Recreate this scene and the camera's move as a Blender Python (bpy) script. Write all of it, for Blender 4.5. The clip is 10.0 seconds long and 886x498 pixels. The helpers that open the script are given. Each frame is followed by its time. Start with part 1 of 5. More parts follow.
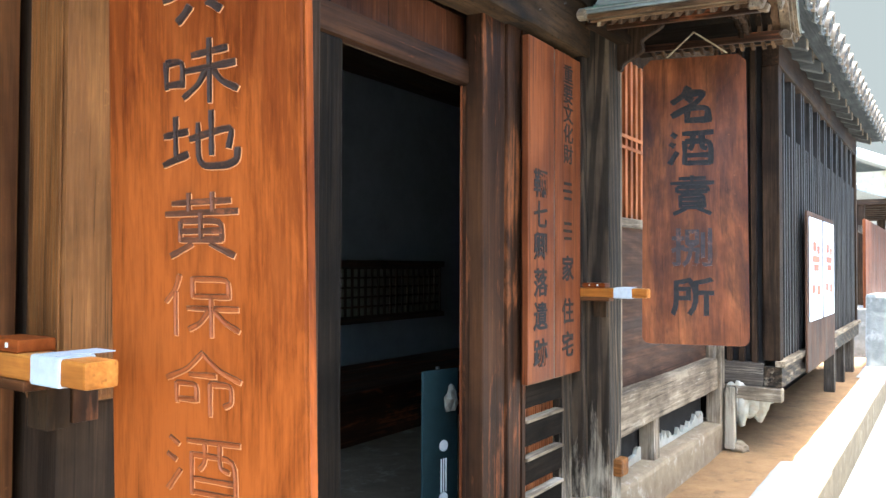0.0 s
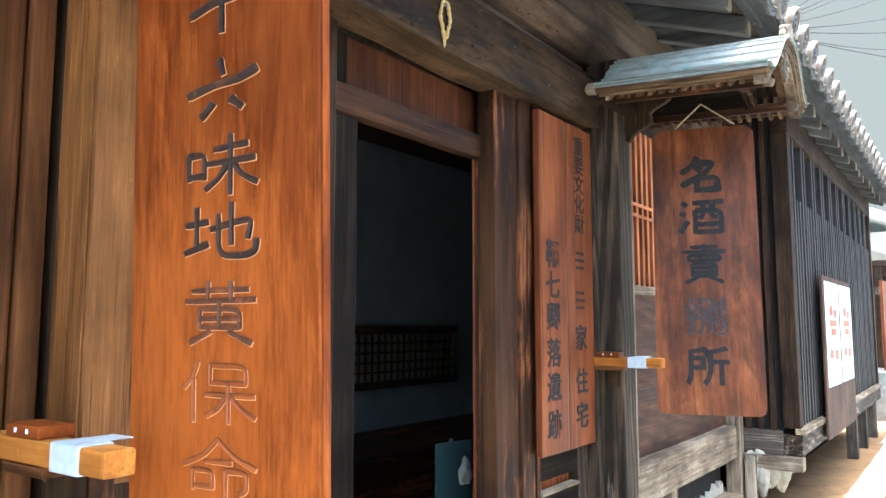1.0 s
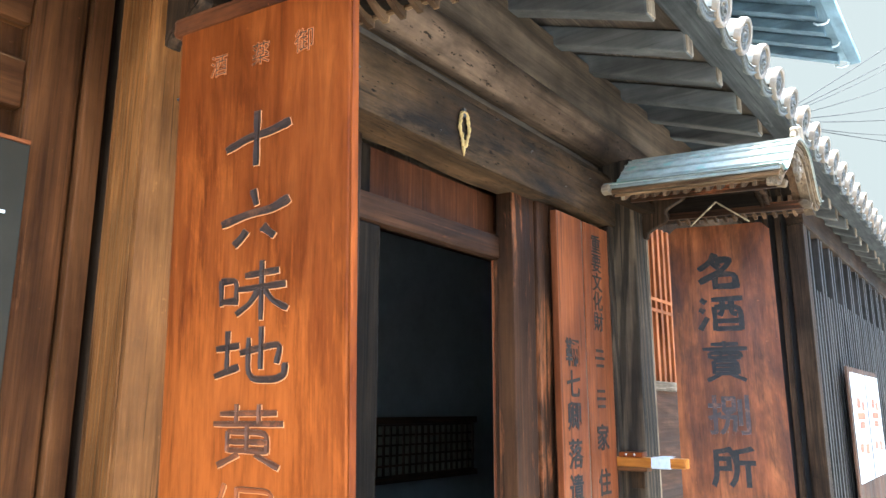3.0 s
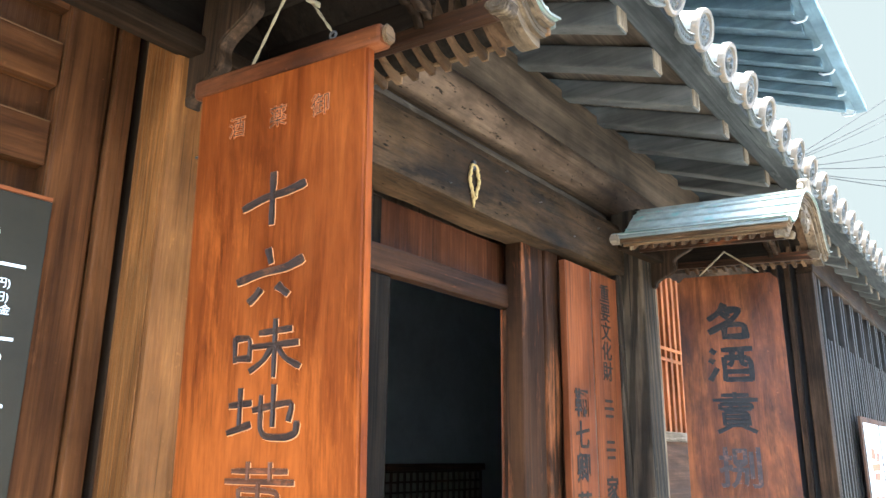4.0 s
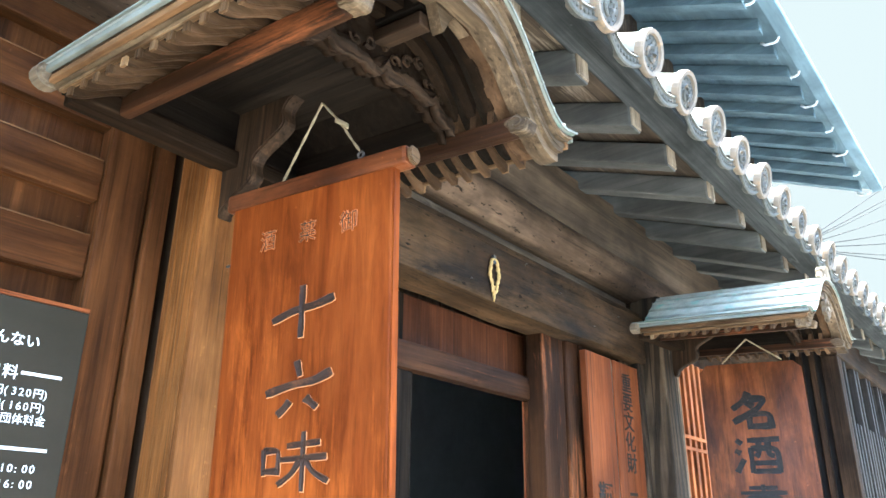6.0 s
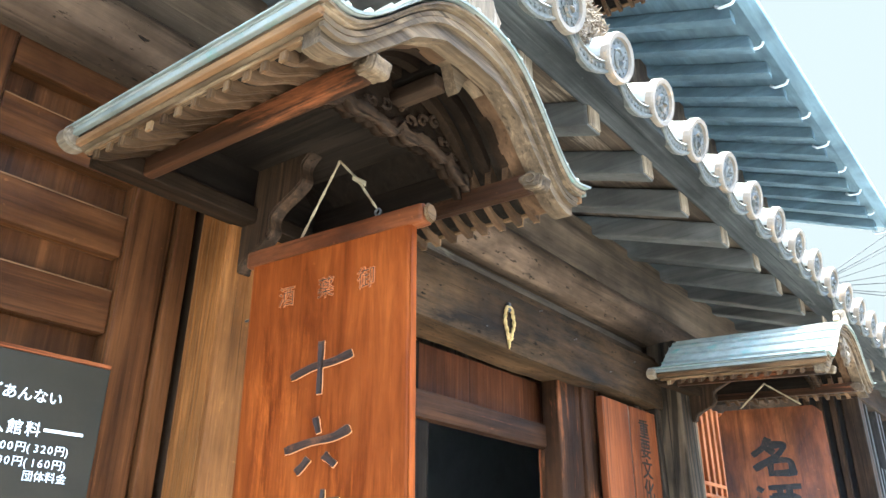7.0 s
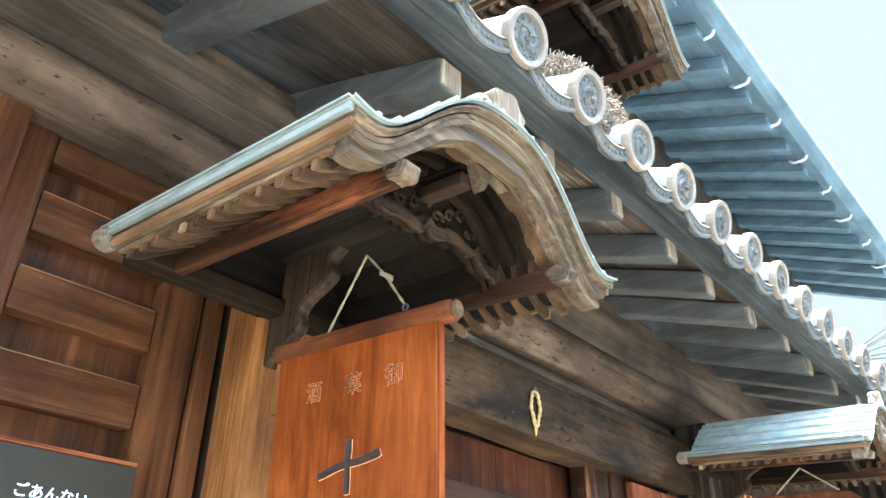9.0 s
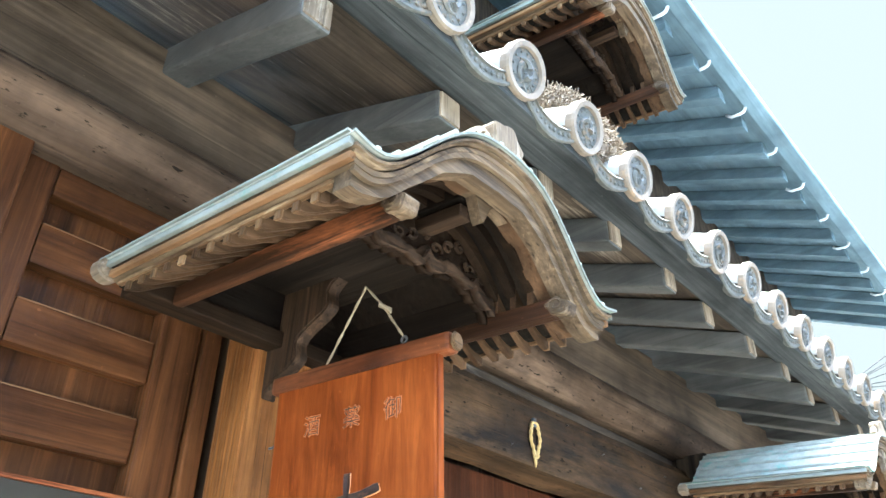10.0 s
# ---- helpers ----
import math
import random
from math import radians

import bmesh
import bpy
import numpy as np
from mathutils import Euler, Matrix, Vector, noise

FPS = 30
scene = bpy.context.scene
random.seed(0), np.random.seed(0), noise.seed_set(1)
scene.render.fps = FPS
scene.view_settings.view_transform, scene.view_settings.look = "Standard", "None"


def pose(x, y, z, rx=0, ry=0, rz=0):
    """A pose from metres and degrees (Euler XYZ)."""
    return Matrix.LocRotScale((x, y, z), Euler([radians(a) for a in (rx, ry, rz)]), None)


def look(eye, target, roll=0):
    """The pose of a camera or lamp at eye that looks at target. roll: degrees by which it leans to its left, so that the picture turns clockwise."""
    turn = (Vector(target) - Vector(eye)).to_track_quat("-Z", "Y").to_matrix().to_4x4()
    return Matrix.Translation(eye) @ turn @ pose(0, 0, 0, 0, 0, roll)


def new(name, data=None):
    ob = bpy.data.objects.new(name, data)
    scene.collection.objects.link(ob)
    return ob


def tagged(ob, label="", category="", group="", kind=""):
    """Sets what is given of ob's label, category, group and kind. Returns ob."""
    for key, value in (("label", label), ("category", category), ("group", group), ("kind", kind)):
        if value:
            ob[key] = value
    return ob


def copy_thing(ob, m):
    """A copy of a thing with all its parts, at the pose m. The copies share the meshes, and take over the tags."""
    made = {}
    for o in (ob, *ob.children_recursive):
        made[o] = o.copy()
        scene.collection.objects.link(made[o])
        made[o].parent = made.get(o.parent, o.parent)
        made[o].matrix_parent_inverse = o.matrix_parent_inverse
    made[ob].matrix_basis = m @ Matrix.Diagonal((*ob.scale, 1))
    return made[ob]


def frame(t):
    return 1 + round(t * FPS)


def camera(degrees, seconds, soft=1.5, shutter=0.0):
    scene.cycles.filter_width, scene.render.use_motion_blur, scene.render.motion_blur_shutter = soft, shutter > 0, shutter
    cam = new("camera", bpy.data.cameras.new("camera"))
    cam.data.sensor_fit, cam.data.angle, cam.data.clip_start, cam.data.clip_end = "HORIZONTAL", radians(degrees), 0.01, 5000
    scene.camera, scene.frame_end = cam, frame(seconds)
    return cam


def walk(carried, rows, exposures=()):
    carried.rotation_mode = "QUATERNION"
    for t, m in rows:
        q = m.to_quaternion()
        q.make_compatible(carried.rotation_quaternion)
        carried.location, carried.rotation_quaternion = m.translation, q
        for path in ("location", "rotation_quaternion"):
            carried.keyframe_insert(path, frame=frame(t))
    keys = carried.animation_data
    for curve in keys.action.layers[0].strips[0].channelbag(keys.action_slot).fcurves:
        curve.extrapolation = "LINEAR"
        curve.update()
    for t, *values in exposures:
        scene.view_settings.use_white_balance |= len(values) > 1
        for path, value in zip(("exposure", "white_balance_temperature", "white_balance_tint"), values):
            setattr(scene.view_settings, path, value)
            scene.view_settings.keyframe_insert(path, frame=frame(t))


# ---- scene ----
cam = camera(61.2, 10.0)
PATH = [
    (0, (0.161, 0.308, 1.289), (1.814, 1.433, 1.335), 0.2),
    (0.5, (0.152, 0.297, 1.308), (1.797, 1.429, 1.418), 0.1),
    (1, (0.137, 0.29, 1.332), (1.762, 1.439, 1.538), -0.0),
    (1.5, (0.126, 0.284, 1.348), (1.73, 1.45, 1.614), 0.0),
    (2, (0.113, 0.281, 1.371), (1.7, 1.452, 1.702), -0.1),
    (2.5, (0.103, 0.274, 1.383), (1.681, 1.443, 1.763), -0.1),
    (3.8, (0.067, 0.255, 1.422), (1.611, 1.424, 1.924), 0.5),
    (4, (0.062, 0.251, 1.425), (1.596, 1.421, 1.953), 0.6),
    (4.5, (0.046, 0.244, 1.443), (1.561, 1.412, 2.027), 0.6),
    (5, (0.034, 0.239, 1.454), (1.532, 1.408, 2.076), 0.4),
    (5.5, (0.02, 0.232, 1.467), (1.498, 1.399, 2.138), 0.6),
    (7, (-0.021, 0.212, 1.504), (1.381, 1.384, 2.317), 0.6),
    (7.5, (-0.035, 0.207, 1.515), (1.333, 1.38, 2.382), 0.6),
    (8, (-0.044, 0.205, 1.524), (1.298, 1.378, 2.432), 0.8),
    (8.5, (-0.049, 0.206, 1.535), (1.27, 1.374, 2.482), 0.9),
    (9, (-0.051, 0.207, 1.545), (1.251, 1.365, 2.527), 0.9),
    (9.5, (-0.052, 0.207, 1.55), (1.242, 1.35, 2.559), 0.7),
    (10, (-0.056, 0.204, 1.554), (1.221, 1.336, 2.598), 0.8),
]
walk(cam, [(t, look(eye, target, roll)) for t, eye, target, roll in PATH], [(0, 4.48, 5600, -2), (1, 4.45, 5580, -2), (2, 4.41, 5560, -3), (2.5, 4.63, 5550, -3), (4, 4.90, 5520, -4), (5, 4.96, 5500, -4), (7, 5.02, 5450, -5), (10, 5.06, 5400, -5)])

# ---- light ----
world = bpy.data.worlds.new("sky")
scene.world = world
world.use_nodes = True
wn = world.node_tree.nodes
sky = wn.new("ShaderNodeTexSky")
sky.sky_type, sky.sun_disc = "NISHITA", False
SUN_EL, SUN_AZ = radians(86.0), radians(174)
sky.sun_elevation, sky.sun_rotation = SUN_EL, SUN_AZ
sky.dust_density, sky.air_density, sky.ozone_density = 3.0, 1.0, 1.0
world.node_tree.links.new(sky.outputs[0], wn["Background"].inputs[0])
wn["Background"].inputs[1].default_value = 0.145
sun = new("sun", bpy.data.lights.new("sun", "SUN"))
sun.data.energy, sun.data.angle, sun.data.color = 2.6, radians(0.6), (1.0, 0.95, 0.87)
# azimuth is clockwise from +y
sun_dir = Vector((math.sin(SUN_AZ) * math.cos(SUN_EL), math.cos(SUN_AZ) * math.cos(SUN_EL), math.sin(SUN_EL)))
sun.matrix_world = look(sun_dir * 30, (0, 0, 0))


# ---- materials ----
def mat_base(name, rough=0.6, metal=0.0):
    m = bpy.data.materials.new(name)
    m.use_nodes = True
    nt = m.node_tree
    b = nt.nodes["Principled BSDF"]
    b.inputs["Roughness"].default_value, b.inputs["Metallic"].default_value = rough, metal
    return m, nt, b


def coords(nt, scale, rand=True):
    tc, mp = nt.nodes.new("ShaderNodeTexCoord"), nt.nodes.new("ShaderNodeMapping")
    mp.inputs["Scale"].default_value = scale
    nt.links.new(tc.outputs["Object"], mp.inputs["Vector"])
    if rand:
        oi, vm = nt.nodes.new("ShaderNodeObjectInfo"), nt.nodes.new("ShaderNodeVectorMath")
        vm.operation = "SCALE"
        vm.inputs[0].default_value = (31.0, 17.0, 23.0)
        nt.links.new(oi.outputs["Random"], vm.inputs["Scale"])
        nt.links.new(vm.outputs[0], mp.inputs["Location"])
    return mp.outputs["Vector"]


def noise_node(nt, vec, scale=1.0, detail=6.0, rough=0.6, dist=0.0):
    n = nt.nodes.new("ShaderNodeTexNoise")
    n.inputs["Scale"].default_value, n.inputs["Detail"].default_value = scale, detail
    n.inputs["Roughness"].default_value, n.inputs["Distortion"].default_value = rough, dist
    nt.links.new(vec, n.inputs["Vector"])
    return n.outputs["Fac"]


def ramp(nt, fac, stops):
    r = nt.nodes.new("ShaderNodeValToRGB")
    el = r.color_ramp.elements
    el[0].position, el[0].color = stops[0][0], (*stops[0][1], 1)
    el[1].position, el[1].color = stops[-1][0], (*stops[-1][1], 1)
    for p, c in stops[1:-1]:
        e = el.new(p)
        e.color = (*c, 1)
    nt.links.new(fac, r.inputs["Fac"])
    return r.outputs["Color"]


def mixc(nt, fac, a, b, mode="MIX"):
    m = nt.nodes.new("ShaderNodeMix")
    m.data_type, m.blend_type = "RGBA", mode
    for sock, val in ((m.inputs[0], fac), (m.inputs[6], a), (m.inputs[7], b)):
        if isinstance(val, (int, float)):
            sock.default_value = val
        elif isinstance(val, tuple):
            sock.default_value = (*val, 1)
        else:
            nt.links.new(val, sock)
    return m.outputs[2]


def bump(nt, b, height, strength=0.3, dist=0.003):
    n = nt.nodes.new("ShaderNodeBump")
    n.inputs["Strength"].default_value, n.inputs["Distance"].default_value = strength, dist
    nt.links.new(height, n.inputs["Height"])
    nt.links.new(n.outputs[0], b.inputs["Normal"])


def grey(c, k):
    return tuple(k * v for v in c)


def wood(name, axis, dark, mid, light, rough=0.55, worn=None, worn_at=0.62, relief=0.35, fine=70.0, along=2.2, blotch=2.5, streak=0.55, crack=0.7, spec=0.055, pits=False, rings=0.0, foot=None, patina=0.62):
    """Wood with its grain along axis 0, 1 or 2; worn: colour of weathered patches, and of painted light in the red and
    eave woods.
    """
    m, nt, b = mat_base(name, rough)
    b.inputs["Specular IOR Level"].default_value = min(0.5, spec * 1.5)
    def stretched(f, a):
        v = [f] * 3
        for i in ((0, 1) if axis == 3 else (axis,)):
            v[i] = a
        return v
    sc, wide = stretched(fine, along), stretched(fine * 0.16, along * 0.35)
    g1 = noise_node(nt, coords(nt, sc), 1.0, 5, 0.65, 0.4)
    g2 = noise_node(nt, coords(nt, wide), 1.0, 4, 0.55, 1.2)
    bl = noise_node(nt, coords(nt, (1, 1, 1)), blotch, 5, 0.6)
    c = ramp(nt, g2, [(0.28, dark), (0.5, mid), (0.74, light)])
    c = mixc(nt, streak, c, ramp(nt, g1, [(0.3, grey(dark, 0.75)), (0.55, mid), (0.72, grey(light, 1.1))]))
    c = mixc(nt, ramp(nt, bl, [(0.42, (0, 0, 0)), (0.72, (0.75, 0.75, 0.75))]), c, grey(dark, 0.6))
    # broad darkening and bleaching along the grain
    pa = noise_node(nt, coords(nt, stretched(5.5, 1.3)), 1.0, 5, 0.62, 0.9)
    pk = 1.0 - patina
    c = mixc(nt, 1.0, c, ramp(nt, pa, [(0.30, (pk, pk * 0.96, pk * 0.92)), (0.52, (0.80, 0.80, 0.80)), (0.70, (1.0, 1.0, 1.0))]), "MULTIPLY")
    c = mixc(nt, 1.0, c, (1.28, 1.28, 1.28), "MULTIPLY")
    if rings:
        wv = nt.nodes.new("ShaderNodeTexWave")
        wv.wave_type, wv.rings_direction = "RINGS", "SPHERICAL"
        wv.inputs["Scale"].default_value, wv.inputs["Distortion"].default_value = 2.0, 7.0
        wv.inputs["Detail"].default_value, wv.inputs["Detail Scale"].default_value = 3.0, 0.8
        flat = stretched(4.2, 0.7)
        nt.links.new(coords(nt, flat), wv.inputs["Vector"])
        c = mixc(nt, ramp(nt, wv.outputs["Fac"], [(0.35, (rings, rings, rings)), (0.75, (0, 0, 0))]), c, grey(dark, 0.7))
    if worn:
        patch = stretched(3.2, 0.9)
        w = noise_node(nt, coords(nt, patch), 1.6, 7, 0.7, 0.5)
        wm = nt.nodes.new("ShaderNodeMath")
        wm.operation = "MULTIPLY_ADD"
        nt.links.new(g1, wm.inputs[0])
        wm.inputs[1].default_value = 0.35
        nt.links.new(w, wm.inputs[2])
        if foot:
            # weathering that climbs from the ground; on the red sign, painted light low down
            tz, sx, mr, ad = (nt.nodes.new("ShaderNode" + k) for k in ("TexCoord", "SeparateXYZ", "MapRange", "Math"))
            nt.links.new(tz.outputs["Object"], sx.inputs[0])
            nt.links.new(sx.outputs["Z"], mr.inputs["Value"])
            mr.inputs["From Min"].default_value, mr.inputs["From Max"].default_value = foot
            mr.inputs["To Min"].default_value, mr.inputs["To Max"].default_value = 0.28, 0.0
            nt.links.new(mr.outputs[0], ad.inputs[0])
            nt.links.new(wm.outputs[0], ad.inputs[1])
            wm = ad
        c = mixc(nt, ramp(nt, wm.outputs[0], [(worn_at, (0, 0, 0)), (worn_at + 0.2, (0.9, 0.9, 0.9))]), c, worn)
    thin = stretched(fine * 1.3, along * 0.8)
    cr = noise_node(nt, coords(nt, thin), 1.0, 3, 0.5, 0.15)
    c = mixc(nt, ramp(nt, cr, [(0.60, (0, 0, 0)), (0.70, (crack, crack, crack))]), c, grey(dark, 0.35))
    hair = noise_node(nt, coords(nt, stretched(fine * 3.2, along * 2.5)), 1.0, 2, 0.5, 0.1)
    c = mixc(nt, ramp(nt, hair, [(0.56, (0, 0, 0)), (0.66, (0.12, 0.12, 0.12))]), c, grey(dark, 0.55))
    c = mixc(nt, ramp(nt, hair, [(0.30, (0.07, 0.07, 0.07)), (0.40, (0, 0, 0))]), c, grey(light, 1.15))
    if pits:
        pt = noise_node(nt, coords(nt, stretched(1.0, 0.35)), 60.0, 4, 0.6)
        c = mixc(nt, ramp(nt, pt, [(0.62, (0, 0, 0)), (0.67, (0.9, 0.9, 0.9))]), c, grey(dark, 0.3))
    # small knocks, knots and dust
    sp = noise_node(nt, coords(nt, (1, 1, 1)), 55.0, 3, 0.6)
    c = mixc(nt, ramp(nt, sp, [(0.69, (0, 0, 0)), (0.78, (0.3, 0.3, 0.3))]), c, grey(light, 1.2))
    nt.links.new(c, b.inputs["Base Color"])
    hb = nt.nodes.new("ShaderNodeMath")
    hb.operation = "SUBTRACT"
    nt.links.new(g1, hb.inputs[0])
    nt.links.new(cr, hb.inputs[1])
    rr = ramp(nt, g2, [(0.3, grey((1, 1, 1), rough - 0.1)), (0.7, grey((1, 1, 1), min(1, rough + 0.15)))])
    nt.links.new(rr, b.inputs["Roughness"])
    bump(nt, b, hb.outputs[0], relief, 0.004)
    return m


_woods = {}


def aged(axis, kind="dark"):
    """Cached wood kinds by grain axis."""
    key = (axis, kind)
    if key not in _woods:
        n = f"{kind}_wood_{'xyzw'[axis]}"
        if kind == "dark":
            w = wood(n, axis, (0.010, 0.0060, 0.0038), (0.036, 0.020, 0.011), (0.092, 0.049, 0.025), 0.7, (0.20, 0.095, 0.045), 0.80, spec=0.05)
        elif kind == "brown":
            w = wood(n, axis, (0.016, 0.0060, 0.0022), (0.076, 0.0270, 0.0086), (0.170, 0.064, 0.0195), 0.55, (0.28, 0.105, 0.036), 0.82, 0.3, 70.0, 2.2, 2.5, 0.36, 0.4, patina=0.55)
        elif kind == "red":
            # Deeper above, paler below: canopy shade and ground light put into the colour.
            w = wood(n, axis, (0.074, 0.0142, 0.0036), (0.155, 0.0345, 0.0066), (0.235, 0.058, 0.0105), 0.40, (0.272, 0.064, 0.0105), 0.79, 0.08, 130.0, 8.0, 2.0, 0.16, 0.14, 0.03, foot=(-1.25, -0.15), patina=0.36)
        elif kind == "panel":
            w = wood(n, axis, (0.060, 0.0155, 0.0055), (0.140, 0.038, 0.0125), (0.23, 0.074, 0.025), 0.45, (0.055, 0.018, 0.008), 0.76, 0.2, 60.0, 1.6, 2.0, 0.4)
        elif kind == "smoked":
            w = wood(n, axis, (0.042, 0.0122, 0.0048), (0.134, 0.038, 0.0120), (0.260, 0.083, 0.026), 0.48, (0.018, 0.009, 0.006), 0.62, 0.15, 60.0, 4.5, 3.4, 0.35, 0.4, 0.07, patina=0.6)
        elif kind == "light":
            w = wood(n, axis, (0.080, 0.0290, 0.0078), (0.185, 0.0695, 0.0185), (0.315, 0.132, 0.037), 0.55, (0.045, 0.022, 0.009), 0.77, 0.5, 120.0, 4.0, 2.0, patina=0.62)
        elif kind == "canopy":
            w = wood(n, axis, (0.030, 0.019, 0.011), (0.118, 0.077, 0.044), (0.27, 0.182, 0.108), 0.7, (0.38, 0.28, 0.18), 0.80, 0.5, 60.0, 3.0, 5.0, patina=0.6)
        elif kind == "eaveboard":
            # The pale streaks paint sunlight reflected up onto the eave boards.
            w = wood(n, axis, (0.030, 0.021, 0.014), (0.080, 0.056, 0.038), (0.150, 0.110, 0.078), 0.75, (0.34, 0.27, 0.20), 0.76, 0.4, 60.0, 1.4, 3.0, 0.45, 0.6, patina=0.75)
        elif kind == "tan":
            w = wood(n, axis, (0.060, 0.028, 0.012), (0.170, 0.087, 0.038), (0.29, 0.165, 0.082), 0.7, (0.36, 0.24, 0.14), 0.80, 0.4, 60.0, 2.5, 4.0, 0.4)
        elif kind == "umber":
            # Darker than the outer timber: the canopy's inner shade is in this colour.
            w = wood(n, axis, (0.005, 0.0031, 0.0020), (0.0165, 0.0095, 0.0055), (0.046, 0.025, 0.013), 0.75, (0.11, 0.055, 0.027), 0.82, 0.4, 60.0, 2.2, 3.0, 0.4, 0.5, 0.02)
        elif kind == "honey":
            w = wood(n, axis, (0.028, 0.014, 0.007), (0.115, 0.062, 0.028), (0.32, 0.19, 0.092), 0.65, (0.45, 0.32, 0.19), 0.80, 0.6, 55.0, 2.5, 5.0)
        elif kind == "log":
            w = wood(n, axis, (0.028, 0.0170, 0.0105), (0.086, 0.0525, 0.032), (0.170, 0.109, 0.069), 0.8, (0.020, 0.014, 0.010), 0.74, 0.6, 34.0, 1.6, 4.0, 0.30, 0.5, 0.05, True)
        elif kind == "stained":
            w = wood(n, axis, (0.021, 0.0110, 0.0048), (0.072, 0.0380, 0.0168), (0.150, 0.083, 0.038), 0.75, (0.008, 0.006, 0.005), 0.60, 0.6, 50.0, 2.5, 3.4, 0.4, 0.6, 0.05, True, patina=0.75)
        elif kind == "grey":
            w = wood(n, axis, (0.024, 0.018, 0.014), (0.088, 0.067, 0.050), (0.20, 0.157, 0.118), 0.72, (0.34, 0.28, 0.215), 0.78, 0.6)
        elif kind == "pale":
            w = wood(n, axis, (0.075, 0.051, 0.032), (0.20, 0.146, 0.096), (0.38, 0.295, 0.208), 0.8, (0.48, 0.41, 0.325), 0.74, 0.6, 60.0, 3.0, 5.0)
        elif kind == "grained":
            w = wood(n, axis, (0.013, 0.0085, 0.0055), (0.058, 0.037, 0.0215), (0.140, 0.094, 0.056), 0.7, (0.36, 0.285, 0.20), 0.80, 0.7, 60.0, 1.6, 2.5, 0.45, 0.7, 0.08, False, 0.75, (0.05, 0.75))
        elif kind == "figured":
            w = wood(n, axis, (0.022, 0.011, 0.007), (0.075, 0.034, 0.018), (0.14, 0.072, 0.040), 0.75, None, 0.6, 0.3, 60.0, 1.4, 2.2, 0.4, 0.6, 0.1, False, 0.3)
        elif kind == "rib":
            w = wood(n, axis, (0.020, 0.0105, 0.005), (0.074, 0.039, 0.019), (0.155, 0.087, 0.045), 0.75, (0.28, 0.17, 0.095), 0.84, 0.3, 50.0, 6.0, 6.0, 0.25, 0.4)
        elif kind == "bar":
            w = wood(n, axis, (0.011, 0.0085, 0.0070), (0.032, 0.0255, 0.0210), (0.074, 0.060, 0.050), 0.6, (0.22, 0.17, 0.13), 0.82, 0.3, 60.0, 1.2, 2.0, 0.4, 0.5, 0.08)
        elif kind == "near_black":
            # Near-black wood; in the sign canopies its tone also holds their shade.
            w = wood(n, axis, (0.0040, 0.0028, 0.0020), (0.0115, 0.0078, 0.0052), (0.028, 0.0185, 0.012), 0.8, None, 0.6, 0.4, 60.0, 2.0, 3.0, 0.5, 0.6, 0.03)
        elif kind == "door_panel":
            w = wood(n, axis, (0.030, 0.0098, 0.0040), (0.066, 0.0210, 0.0080), (0.115, 0.040, 0.0155), 0.6, (0.24, 0.085, 0.035), 0.80, 0.3, 60.0, 1.4, 2.4, 0.45)
        elif kind == "plate":
            w = wood(n, axis, (0.044, 0.0300, 0.0195), (0.102, 0.070, 0.046), (0.175, 0.124, 0.084), 0.7, None, 0.6, 0.3, 60.0, 1.2, 3.0, 0.4, 0.5)
        elif kind == "redbar":
            w = wood(n, axis, (0.28, 0.075, 0.022), (0.42, 0.135, 0.045), (0.54, 0.21, 0.08), 0.5, None, 0.6, 0.12, 60.0, 3.0, 4.0)
        elif kind == "rubbed":
            w = wood(n, axis, (0.010, 0.0046, 0.0022), (0.040, 0.0155, 0.0060), (0.100, 0.039, 0.014), 0.65, (0.34, 0.105, 0.034), 0.73, 0.35, 60.0, 1.2, 2.2, 0.45, 0.6, 0.07, patina=0.7)
        elif kind == "orange":
            w = wood(n, axis, (0.29, 0.088, 0.015), (0.45, 0.160, 0.027), (0.58, 0.255, 0.055), 0.4, None, 0.6, 0.12, 60.0, 3.0, 4.0)
        elif kind == "haze_blue":
            # The bluish veil over the upper eave is painted into this wood's colour.
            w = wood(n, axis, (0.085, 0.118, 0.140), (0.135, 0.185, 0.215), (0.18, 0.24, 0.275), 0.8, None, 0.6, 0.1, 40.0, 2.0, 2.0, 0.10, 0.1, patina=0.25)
        elif kind == "fascia":
            w = wood(n, axis, (0.017, 0.0165, 0.016), (0.044, 0.043, 0.041), (0.085, 0.083, 0.079), 0.8, (0.13, 0.128, 0.12), 0.82)
        elif kind == "slate":
            w = wood(n, axis, (0.049, 0.0455, 0.0415), (0.090, 0.0835, 0.0750), (0.133, 0.123, 0.110), 0.8, (0.22, 0.215, 0.20), 0.84, 0.25, 60.0, 2.2, 2.5, 0.15, 0.25, patina=0.3)
        _woods[key] = w
    return _woods[key]


